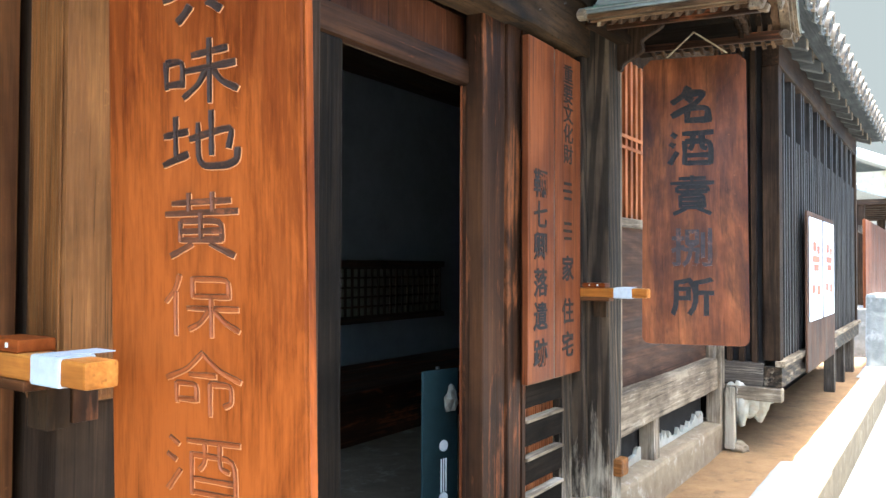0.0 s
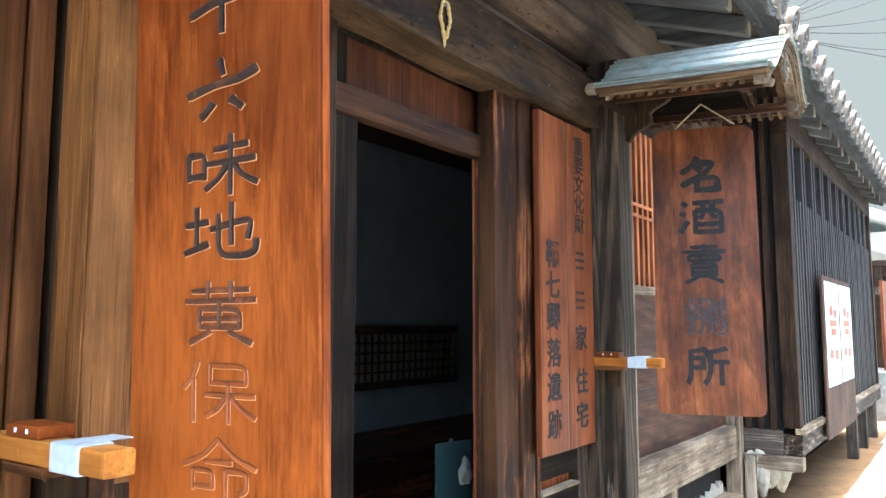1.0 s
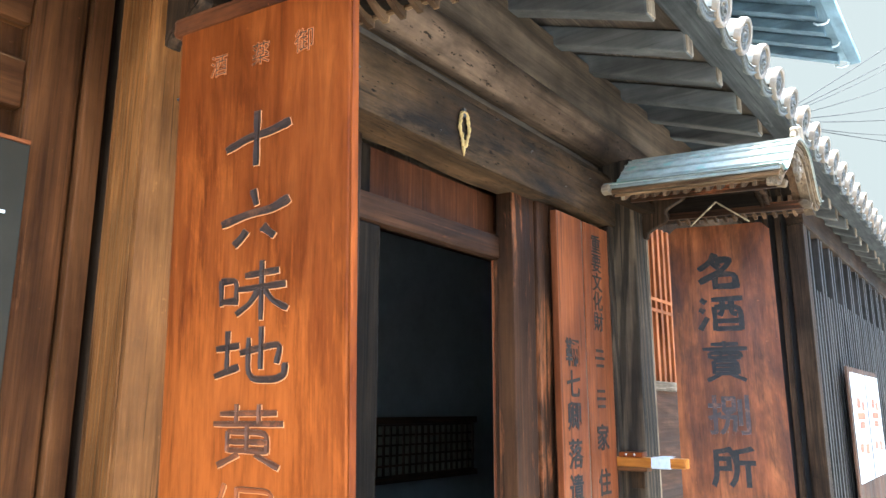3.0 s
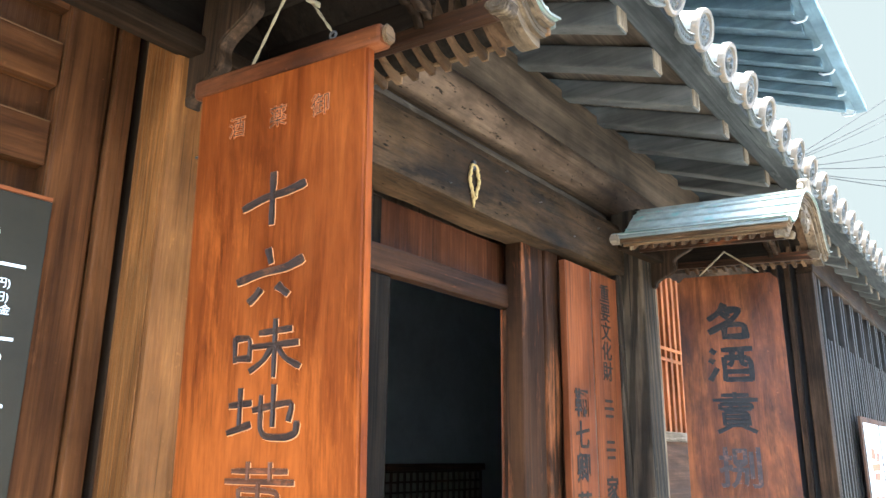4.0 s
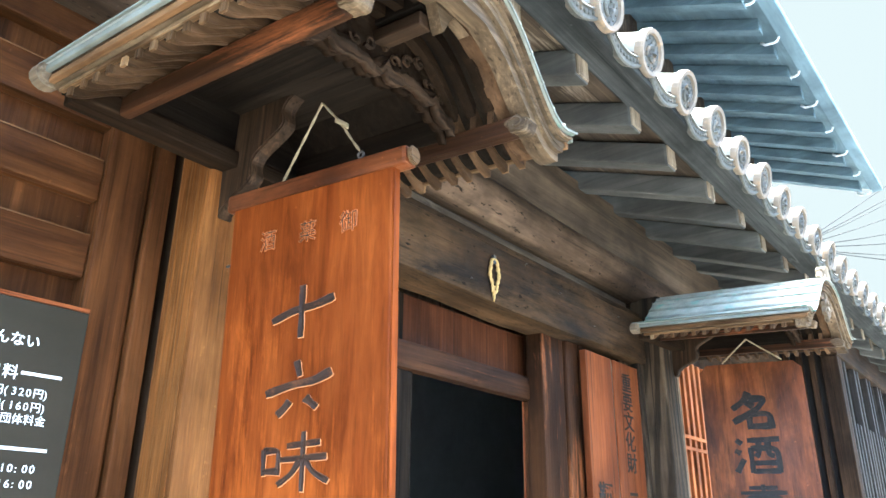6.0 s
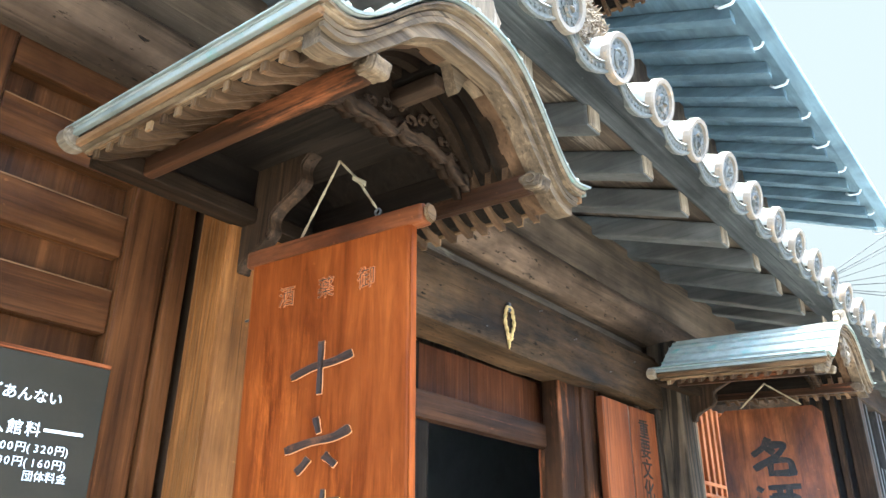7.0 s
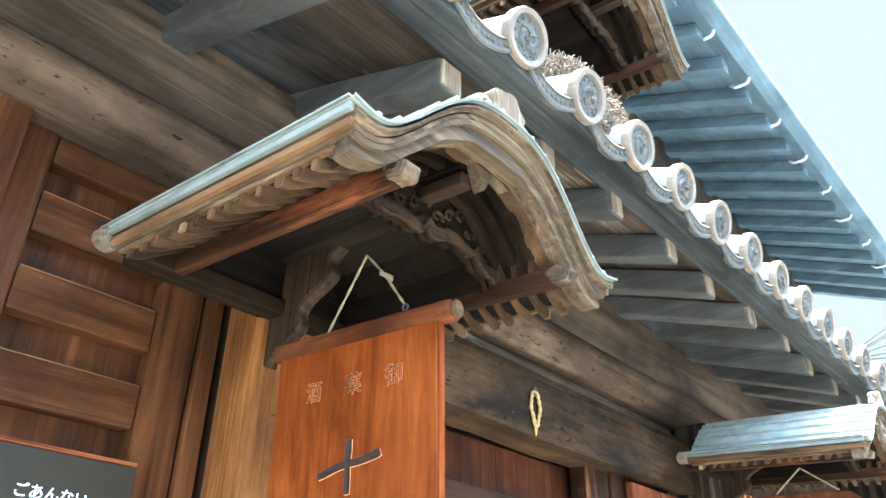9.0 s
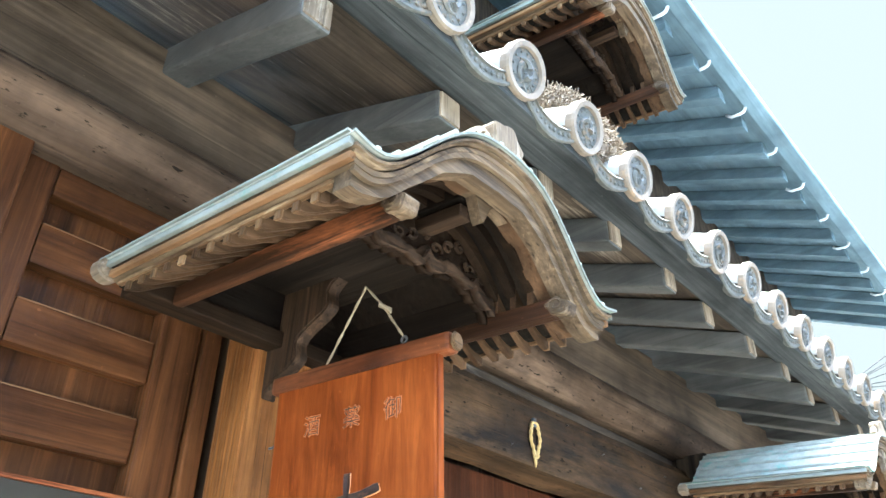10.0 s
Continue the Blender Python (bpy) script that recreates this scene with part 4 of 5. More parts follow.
for side in (-1, 1):
    e0, e1 = sorted((side * (HW + 0.004), side * (HW + 0.0135)))
    edge.append(box(e0, e1, -V, 0.02, TIP + 0.001, TIP + 0.006, 0.0015, 0.0014))
    e0, e1 = sorted((side * (HW - 0.003), side * (HW + 0.0035)))
    # Black strip paints the shadow line between copper lip and fillet.
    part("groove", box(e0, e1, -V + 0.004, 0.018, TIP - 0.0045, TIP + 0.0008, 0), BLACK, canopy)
    e0, e1 = sorted((side * (HW - 0.002), side * (HW + 0.009)))
    part("copper_fillet", box(e0, e1, -V, 0.02, TIP - 0.0185, TIP - 0.0048, 0.0025, 0.0008), COPPER_EDGE, canopy, "broad green copper fillet")
    e0, e1 = sorted((side * (HW - 0.0138), side * (HW - 0.0015)))
    part("eave_strip", box(e0, e1, -V + 0.006, 0.0, TIP - 0.0375, TIP - 0.0235, 0.002, 0.0008), aged(1, "tan"), canopy, "orange-brown eave strip")
part("copper_edge", merge(*edge), COPPER_EDGE, canopy, "green copper edging")
# Black sheets set back between the boards paint their shadow lines.
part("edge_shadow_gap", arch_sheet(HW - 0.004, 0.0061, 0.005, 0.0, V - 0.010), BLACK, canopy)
part("roof_board", arch_sheet(HW - 0.003, 0.0112, 0.0055, 0.0, V + 0.005), aged(3, "canopy"), canopy)
part("roof_board", arch_sheet(HW - 0.008, 0.0169, 0.0052, 0.0, V - 0.002), aged(3, "canopy"), canopy)
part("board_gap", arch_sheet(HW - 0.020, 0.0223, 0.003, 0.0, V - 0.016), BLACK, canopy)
part("under_board", arch_sheet(HW - 0.014, 0.0254, 0.010, 0.0, V - 0.008), aged(3, "canopy"), canopy)
# Near-black soffit paints in the deep shade between the ribs.
part("soffit", arch_sheet(HW - 0.035, 0.0356, 0.003, 0.0, V - 0.100), aged(0, "near_black"), canopy)
part("bargeboard", arch_sheet(HW - 0.022, 0.0356, 0.046, V - 0.060, V - 0.020, 90, 0.004, 0.42), aged(0, "canopy"), canopy, "curved carved bargeboard")
part("bargeboard_moulding", arch_sheet(HW - 0.017, 0.0358, 0.014, V - 0.0198, V - 0.010, 60, 0.0, 0.3), aged(0, "canopy"), canopy)
part("inner_moulding", arch_sheet(HW - 0.05, 0.0356, 0.030, V - 0.098, V - 0.064, 90, 0.010, 0.5), aged(0, "rib"), canopy)
for side in (-1, 1):
    rb, ib = mesh_of(rib(side)), mesh_of(inner_rib(side))
    # Bare pale tips on darkened ribs also paint the light fading inwards.
    tip = mesh_of(box(*sorted((side * (RE - 0.0015), side * (RE + 0.0045))), -0.0082, 0.0082, arch(RE) - 0.064, arch(RE) - 0.037, 0.001))
    for k in range(13):
        ob = part("rib", rb, aged(0, "rib"), canopy)
        ob.location = (0, -(0.060 + k * 0.0475), 0.001 * math.sin(k * 3.3 + side))
        ob.rotation_euler = (0, 0, 0.006 * math.sin(k * 2.1 + side))
        part("tip", tip, aged(2, "honey"), ob)
        if k > 8:
            # Inner run in darker wood: shade under the arch put into its colour.
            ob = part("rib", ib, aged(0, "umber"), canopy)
            ob.location = (0, -(0.060 + k * 0.0475), 0)
    part("rib_ledge", box(side * RE - 0.008, side * RE + 0.004, -V + 0.064, -0.02, arch(RE) - 0.046, arch(RE) - 0.036, 0.002), aged(1, "honey"), canopy)
    pu = box(side * PU - 0.014, side * PU + 0.014, -V + 0.045, 0.02, PZ - 0.012, PZ + 0.032, 0.007, 0.002)
    beam = part("purlin", pu, aged(1, "rubbed"), canopy)
    # carved nose of the purlin: a hooked scroll
    sc = []
    for i in range(36):
        a = 2 * math.pi * i / 36
        rad = 0.0205 * (1 + 0.14 * math.sin(2 * a + 0.4) + 0.10 * math.sin(5 * a))
        sc.append((-V + 0.036 + rad * math.cos(a) * 1.25, PZ + 0.008 + rad * math.sin(a)))
    nose = extrude(sc, 0, side * PU - 0.0215, side * PU + 0.0215, 0.004)
    swirl = []
    for i in range(16):
        a = 0.45 * i
        swirl.append((-V + 0.036 + (0.019 - 0.001 * i) * math.cos(a), PZ + 0.008 + (0.016 - 0.0009 * i) * math.sin(a)))
    curls = [tube([(side * PU + f * 0.0215, p[0], p[1]) for p in swirl], 0.0028, 5) for f in (-1, 1)]
    part("scroll_end", merge(nose, *curls), aged(1, "canopy"), beam)
def lobes(u):
    return -0.178 - 0.008 * abs(math.sin(u * 60)) + 0.016 * math.exp(-((u - 0.1) / 0.06) ** 2) - 0.040 * (abs(u) / 0.235) ** 5
def relief_board(u0, u1, top, lower, y, seed, swell):
    """A board carved into leaves: a scalloped lower edge and a billowing face."""
    nu, nw, bm = 110, 12, bmesh.new()
    rows = []
    for i in range(nu + 1):
        u = u0 + (u1 - u0) * i / nu
        col = []
        for k in range(nw + 1):
            w = k / nw
            z = lower(u) + (top(u) - lower(u)) * w
            d = swell * (noise.noise(Vector((u * 26 + seed, z * 30, 0))) + 0.6 * abs(noise.noise(Vector((u * 55, z * 60 + seed, 3)))))
            col.append(bm.verts.new((u, y + d * min(1.0, 4 * w + 0.3), z + 0.25 * d * (1 - w))))
        col.append(bm.verts.new((u, y + 0.028, top(u))))
        col.append(bm.verts.new((u, y + 0.022, lower(u) + 0.004)))
        rows.append(col)
    m = nw + 3
    for a, b in zip(rows, rows[1:]):
        for k in range(m):
            bm.faces.new((a[k], a[(k + 1) % m], b[(k + 1) % m], b[k]))
    bm.faces.new(rows[0][::-1])
    bm.faces.new(rows[-1])
    bmesh.ops.recalc_face_normals(bm, faces=bm.faces)
    return bm


def scallop(u):
    return lobes(u) - 0.010 * abs(math.sin(u * 47 + 0.5)) ** 0.6 - 0.006 * abs(math.sin(u * 118))


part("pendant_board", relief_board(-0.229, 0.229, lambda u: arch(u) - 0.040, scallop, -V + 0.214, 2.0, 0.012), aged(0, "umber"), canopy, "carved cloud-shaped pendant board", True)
def jag(u, ph):
    return lobes(u) - 0.014 * abs(math.sin(u * 41 + 9 * ph)) ** 0.7 - 0.005 * abs(math.sin(u * 103 + 5 * ph))


for d, kind in ((0, "dark"), (1, "umber")):
    part("carved_leaf_edge", relief_board(-0.225 + 0.02 * d, 0.225, lambda u: jag(u, 0.37 * d) + 0.022 + 0.016 * d + 0.007 * math.sin(u * 40 + d), lambda u: jag(u, 0.37 * d) + 0.010 * d, -V + 0.188 + 0.010 * d, 5.0 + d, 0.006), aged(0, kind), canopy, "", True)
for k in range(11):
    u = -0.19 + 0.038 * k
    z0 = lobes(u) + 0.045 + 0.012 * (k % 3)
    sw = [(u + (0.017 - 0.0011 * i) * math.cos(0.55 * i + k), -V + 0.208, z0 + (0.015 - 0.0010 * i) * math.sin(0.55 * i + k)) for i in range(13)]
    part("carved_curl", tube(sw, [0.0055 - 0.0003 * i for i in range(13)], 5), aged(0, "dark"), canopy)
part("crown_carving", carved(-0.05, 0.10, lambda u: arch(u) - 0.070, lambda u: -0.112 - 0.010 * math.sin(u * 110) - 0.006 * math.sin(u * 47) + 1.1 * abs(u - 0.02), -V + 0.096, -V + 0.070), aged(0, "canopy"), canopy)
part("strut", box(-0.018, 0.018, -V + 0.10, -V + 0.24, -0.115, -0.085, 0.005), aged(1, "dark"), canopy)
# The canopy's inner shade is put into the near-black of these boards.
part("ceiling_board", box(-0.165, 0.165, -V + 0.28, -0.03, -0.112, -0.104, 0), aged(1, "near_black"), canopy)
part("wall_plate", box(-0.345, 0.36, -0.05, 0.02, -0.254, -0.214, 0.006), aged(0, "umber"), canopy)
part("back_board", carved(-0.37, 0.37, lambda u: arch(u) - 0.035, lambda u: -0.240, -0.03, -0.012), aged(0, "near_black"), canopy)
# ridge and its end ornament
part("ridge", extrude([(0.040 * math.cos(a), -0.006 + 0.026 * math.sin(a)) for a in [math.pi * i / 10 for i in range(11)]], 1, -V + 0.06, 0.02), COPPER, canopy, "", True)
orn = [(0.050 * math.cos(a) * (1 + 0.12 * math.cos(5 * a)), 0.026 + 0.044 * math.sin(a) * (1 + 0.10 * math.cos(5 * a))) for a in [2 * math.pi * i / 40 for i in range(40)]]
part("ridge_ornament", merge(extrude(orn, 1, -V - 0.004, -V + 0.035, 0.004), tube([(0.060 + 0.022 * math.cos(a), -V + 0.016, 0.004 + 0.020 * math.sin(a)) for a in [0.5 * i for i in range(10)]], [0.012 - 0.0008 * i for i in range(10)], 6), tube([(-0.060 - 0.022 * math.cos(a), -V + 0.016, 0.004 + 0.020 * math.sin(a)) for a in [0.5 * i for i in range(10)]], [0.012 - 0.0008 * i for i in range(10)], 6)), aged(2, "pale"), canopy, "carved ridge-end ornament")
# eave end caps at the wall
for side in (-1, 1):
    cap = [(0.030 * math.cos(a), TIP - 0.018 + 0.026 * math.sin(a)) for a in [2 * math.pi * i / 14 for i in range(14)]]
    part("end_cap", extrude([(side * (HW - 0.006) + p[0], p[1]) for p in cap], 1, -0.012, 0.03, 0.006), aged(1, "pale"), canopy)
# wavy bracket carrying the canopy on the post
bw = [(0.022, -0.352), (0.020, -0.372), (0.010, -0.380), (-0.004, -0.376)]
for i in range(41):
    q = i / 40
    bw.append((0.008 - 0.225 * q - 0.026 - 0.021 * math.cos(2 * math.pi * (q - 0.27) / 0.41), -0.368 + 0.27 * q))
bw += [(-0.225, -0.050), (0.022, -0.050)]
part("bracket", extrude(bw, 0, 0.038, 0.078, 0.004), aged(2, "dark"), canopy, "wavy carved wooden bracket")
# Added near-black sheets hide the inner rib ends, as deep shade would.
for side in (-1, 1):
    part("inner_fascia", box(side * 0.232 - 0.002, side * 0.232 + 0.0015, -V + 0.235, -0.03, PZ + 0.02, arch(0.232) - 0.036, 0), aged(1, "near_black"), canopy)
part("ridge_beam", box(-0.02, 0.02, -V + 0.10, 0.0, -0.075, -0.034, 0.004), aged(1, "near_black"), canopy)
# sheet seams on the copper
for side in (-1, 1):
    for k in range(1, 9):
        u = side * HW * (k - 0.4) / 8.6
        part("seam", box(u - 0.005, u + 0.005, -V - 0.010, 0.02, arch(u) - 0.002, arch(u) + 0.009, 0.002), COPPER, canopy)
CAN_L = pose(0.887, 1.622, 2.541, 3.6, -0.8, 1.3)
canopy.matrix_basis = CAN_L
c2 = copy_thing(canopy, pose(3.565, 1.6055, 2.612, 3.6, -1.9, -0.4))
# pale carved gable drop with a four-petalled flower, on this canopy alone
drop = []
for i in range(48):
    a = 2 * math.pi * i / 48
    rad = 0.048 * (1 + 0.16 * math.cos(6 * a) + 0.06 * math.sin(3 * a))
    drop.append((0.012 + 0.92 * rad * math.sin(a), -0.118 + rad * math.cos(a) + 0.010 * math.cos(a) ** 3))
gable_drop = part("gable_drop", extrude(drop, 1, -V + 0.012, -V + 0.030, 0.003), aged(2, "pale"), c2, "pale carved gable drop with a flower")
for k in range(4):
    a = math.pi * (k / 2 + 0.25)
    petal = [(0.012 + 0.020 * math.sin(a) + 0.012 * math.sin(b), -0.114 + 0.020 * math.cos(a) + 0.012 * math.cos(b)) for b in [2 * math.pi * i / 14 for i in range(14)]]
    part("petal", extrude(petal, 1, -V + 0.004, -V + 0.0125, 0.003), aged(2, "pale"), gable_drop)
stem = [(-0.014, -0.040), (0.036, -0.040), (0.028, -0.085), (-0.004, -0.085)]
part("stem", extrude(stem, 1, -V + 0.016, -V + 0.030, 0.003), aged(2, "pale"), gable_drop)
c3 = copy_thing(canopy, pose(2.378, 2.11, 4.604, 3, -2, 4.9) @ Matrix.Diagonal((1.3, 1.3, 1.3, 1)))
tagged(c3, "small curved canopy under the upper eave")

# ---- the large hanging sign ----
def sign_panel(w, h, th, corner, n=6):
    """An upright board in the xz plane with cut top corners and rounded lower ones, top edge at z = 0, x from 0 to w."""
    pts = []
    for cx, cz, a0 in ((w - corner, -corner, 0), (corner, -corner, 90), (corner, -h + corner, 180), (w - corner, -h + corner, 270)):
        steps = 1 if a0 < 180 else n
        for i in range(steps + 1):
            a = radians(a0 + 90 * i / steps)
            pts.append((cx + corner * math.cos(a), cz + corner * math.sin(a)))
    return extrude(pts, 1, 0.0, th)


def rim_of(ch, size, thick, wide, tall):
    """The chiselled rim of a character as thin rounded lines that paint its edge highlight."""
    c = bpy.data.curves.new("glyph", "FONT")
    c.body, c.size, c.fill_mode, c.bevel_depth, c.bevel_resolution, c.resolution_u = ch, size, "NONE", thick, 0, 2
    ob = bpy.data.objects.new("glyph", c)
    scene.collection.objects.link(ob)
    me = bpy.data.meshes.new_from_object(ob.evaluated_get(bpy.context.evaluated_depsgraph_get()))
    bpy.data.objects.remove(ob)
    bpy.data.curves.remove(c)
    bm = bmesh.new()
    bm.from_mesh(me)
    bpy.data.meshes.remove(me)
    for v in bm.verts:
        v.co = Vector(((v.co.x - 0.5 * size) * wide, -v.co.z, (v.co.y - 0.38 * size) * tall))
    far = [v for v in bm.verts if abs(v.co.x) > 0.52 * size * wide or abs(v.co.z) > 0.5 * size * tall]
    bmesh.ops.delete(bm, geom=far, context="VERTS")
    return bm


def writing(parent, text, x, zs, size, mat, bold=0.0, wide=1.0, y=-0.001, depth=0.0015, tall=1.0, rim=None):
    for ch, z in zip(text, zs):
        if ch == "#":
            for dx, dz, w, h in ((0, 0.28, 0.62, 0.11), (0, 0, 0.74, 0.11), (0, -0.28, 0.62, 0.11)):
                part("bar", box(x + (dx - w / 2) * size * wide, x + (dx + w / 2) * size * wide, y - depth - 0.0004 * w, y, z + (dz - h / 2) * size, z + (dz + h / 2) * size, 0), mat, parent)
            continue
        bm = glyph(ch, size, depth, bold, wide)
        for v in bm.verts:
            v.co.z *= tall
            v.co += Vector((x, y, z))
        ob = part("character", bm, mat, parent)
        if rim:
            part("rim", moved(rim_of(ch, size, 0.0012, wide, tall), Matrix.Translation((x, y - 0.0008, z))), rim, ob)


def local_frame(a, b, lean=0.0):
    """A pose whose x runs from a to b (level), z up, leaning so that its foot moves by lean degrees."""
    ang = math.degrees(math.atan2(b[1] - a[1], b[0] - a[0]))
    return pose(a[0], a[1], a[2], 0, 0, ang) @ pose(0, 0, 0, lean, 0, 0)


# brush strokes of each character: runs of (x, z) in a unit square
BRUSH = {}
BRUSH["十"] = [[(-.47, -.12), (-.12, .03), (.2, .06), (.49, .16)], [(0, .47), (0, -.48)]]
BRUSH["六"] = [[(-.03, .47), (.03, .2)], [(-.49, -.06), (-.1, .06), (.25, .09), (.50, .22)], [(-.11, -.22), (-.19, -.34), (-.29, -.44)], [(.13, -.18), (.2, -.26), (.30, -.36)]]
BRUSH["味"] = [[(-.46, .22), (-.45, -.2)], [(-.46, .2), (-.22, .2), (-.23, -.2)], [(-.46, -.14), (-.22, -.14)], [(-.1, .26), (.38, .3)], [(-.2, .04), (.48, .07)], [(.14, .48), (.14, -.47)], [(.1, .02), (-.02, -.2), (-.22, -.36)], [(.18, .02), (.3, -.18), (.51, -.32)]]
BRUSH["地"] = [[(-.5, .14), (-.16, .18)], [(-.33, .42), (-.33, -.22)], [(-.51, -.30), (-.16, -.16)], [(-.14, .06), (.44, .2), (.38, -.12)], [(.16, .46), (.16, -.2)], [(-.02, .3), (-.02, -.24), (.06, -.36), (.36, -.37), (.49, -.30), (.50, -.12)]]
BRUSH["黄"] = [[(-.4, .34), (.4, .35)], [(-.16, .48), (-.16, .2)], [(.16, .48), (.16, .2)], [(-.49, .18), (.49, .19)], [(-.28, .06), (-.28, -.24)], [(-.28, .06), (.28, .06), (.28, -.24)], [(-.28, -.09), (.28, -.09)], [(-.28, -.22), (.28, -.22)], [(0, .18), (0, -.22)], [(-.12, -.28), (-.42, -.46)], [(.12, -.28), (.44, -.46)]]
BRUSH["保"] = [[(-.3, .46), (-.36, .24), (-.5, .04)], [(-.36, .2), (-.36, -.46)], [(-.12, .42), (-.12, .12)], [(-.12, .4), (.36, .4), (.36, .12)], [(-.12, .14), (.36, .14)], [(-.2, -.04), (.48, -.04)], [(.13, .12), (.13, -.46)], [(.1, -.06), (-.02, -.26), (-.18, -.36)], [(.16, -.06), (.3, -.24), (.49, -.36)]]
BRUSH["命"] = [[(0, .48), (-.2, .22), (-.5, .06)], [(0, .46), (.22, .22), (.5, .08)], [(-.18, .14), (.18, .14)], [(-.36, 0), (-.36, -.3)], [(-.36, 0), (-.08, 0), (-.08, -.26)], [(-.36, -.24), (-.08, -.24)], [(.1, .02), (.1, -.46)], [(.1, .02), (.38, .02), (.38, -.24), (.28, -.3)]]
BRUSH["酒"] = [[(-.46, .38), (-.34, .28)], [(-.5, .12), (-.38, .04)], [(-.5, -.42), (-.42, -.28), (-.32, -.1)], [(-.22, .36), (.48, .38)], [(-.16, .18), (-.16, -.44)], [(-.16, .16), (.42, .16), (.42, -.44)], [(-.16, -.4), (.42, -.4)], [(.02, .36), (.02, .06), (-.06, -.06)], [(.22, .36), (.22, 0), (.34, -.04)], [(-.16, -.2), (.42, -.2)]]
BRUSH["名"] = [[(-.06, .49), (-.18, .26), (-.46, .06)], [(-.08, .3), (.3, .32), (.1, .04), (-.46, -.28)], [(-.14, .22), (.02, .1)], [(-.1, -.06), (-.1, -.47)], [(-.1, -.08), (.36, -.08), (.36, -.47)], [(-.1, -.4), (.36, -.4)]]
BRUSH["賣"] = [[(-.3, .42), (.3, .42)], [(0, .5), (0, .28)], [(-.49, .3), (.49, .3)], [(-.34, .2), (.34, .2), (.34, .08)], [(-.34, .2), (-.34, .07)], [(-.34, .08), (.34, .08)], [(-.1, .2), (-.1, .08)], [(.1, .2), (.1, .08)], [(-.26, 0), (-.26, -.33)], [(-.26, 0), (.26, 0), (.26, -.33)], [(-.26, -.11), (.26, -.11)], [(-.26, -.22), (.26, -.22)], [(-.26, -.32), (.26, -.32)], [(-.12, -.34), (-.42, -.49)], [(.12, -.34), (.42, -.49)]]


def brushed(ch, only, size, wide, tall, weight, grow, depth):
    """One swelling brush stroke of a character, a thin raised strip facing -y."""
    bm = bmesh.new()
    for si, run in [(only, BRUSH[ch][only])]:
        pts = []
        for a, b in zip(run, run[1:]):
            for i in range(5):
                s = i / 5
                pts.append(Vector((a[0] + (b[0] - a[0]) * s, a[1] + (b[1] - a[1]) * s)))
        pts.append(Vector(run[-1]))
        for _ in range(2):
            pts = [pts[0]] + [(p + 2 * q + r) / 4 for p, q, r in zip(pts, pts[1:], pts[2:])] + [pts[-1]]
        n, dy = len(pts) - 1, depth * (0.72 + 0.28 * ((si * 5) % 11) / 10)
        rows = []
        flat = abs(run[-1][1] - run[0][1]) < abs(run[-1][0] - run[0][0])
        for i, p in enumerate(pts):
            d = (pts[min(n, i + 1)] - pts[max(0, i - 1)]).normalized()
            s = i / n
            swell = 0.80 + 0.30 * (2 * s - 1) ** 2 + (0.28 * s if flat else -0.18 * s) + 0.06 * math.sin(si * 2.3 + s * 5)
            if i in (0, n):
                swell *= 0.72
                p = p + d * (grow / size) * (1 if i else -1)
            w = weight * size * swell * 0.5 * (0.85 if flat else 1.1) + grow
            q = Vector((p.x * size * wide, p.y * size * tall))
            nx = Vector((-d.y, d.x)) * w
            a, b = q + nx, q - nx
            rows.append([bm.verts.new((a.x, -dy, a.y)), bm.verts.new((b.x, -dy, b.y)), bm.verts.new((a.x, 0, a.y)), bm.verts.new((b.x, 0, b.y)), bm.verts.new((q.x, -dy * 0.45, q.y))])
        for r, q in zip(rows, rows[1:]):
            bm.faces.new((r[0], r[4], q[4], q[0]))
            bm.faces.new((r[4], r[1], q[1], q[4]))
            bm.faces.new((r[0], q[0], q[2], r[2]))
            bm.faces.new((r[1], r[3], q[3], q[1]))
        bm.faces.new((rows[0][0], rows[0][2], rows[0][3], rows[0][1], rows[0][4]))
        bm.faces.new((rows[-1][0], rows[-1][4], rows[-1][1], rows[-1][3], rows[-1][2]))
    bmesh.ops.recalc_face_normals(bm, faces=bm.faces)
    return bm


def brush_writing(parent, text, x, zs, size, mats, wide=1.2, tall=1.0, weights=(0.1,), rim=None):
    for i, (ch, z, mat) in enumerate(zip(text, zs, mats)):
        at = Matrix.Translation((x, -0.0002, z))
        weight = weights[i % len(weights)]
        ob = None
        for k in range(len(BRUSH[ch])):
            bm = moved(brushed(ch, k, size, wide, tall, weight, 0.0, 0.0026), at)
            st = part("stroke" if ob else "character", bm, mat, ob or parent)
            ob = ob or st
            if rim:
                # Pale rim lower right, dark rim upper left: painted highlight and shade.
                part("rim", moved(brushed(ch, k, size, wide, tall, weight, 0.0008, 0.0008), Matrix.Translation((0.0008, 0, -0.0009)) @ at), rim, ob)
                part("rim", moved(brushed(ch, k, size, wide, tall, weight, 0.0008, 0.0014), Matrix.Translation((-0.0009, 0, 0.0010)) @ at), INK_WORN_SHADE, ob)


big = thing("hanging_sign", "tall varnished red-brown sign board with carved black characters", "sign", at=local_frame((0.900, 1.536, 2.157), (0.952, 1.111, 2.157), 1.75))
part("panel", box(0, 0.428, 0, 0.022, -1.62, 0, 0.005, 0.0012), aged(2, "red"), big)
bar = box(-0.020, 0.462, -0.006, 0.032, -0.012, 0.028, 0.009, 0.0012)
top_bar = part("top_bar", bar, aged(0, "smoked"), big, "worn dark red top bar")
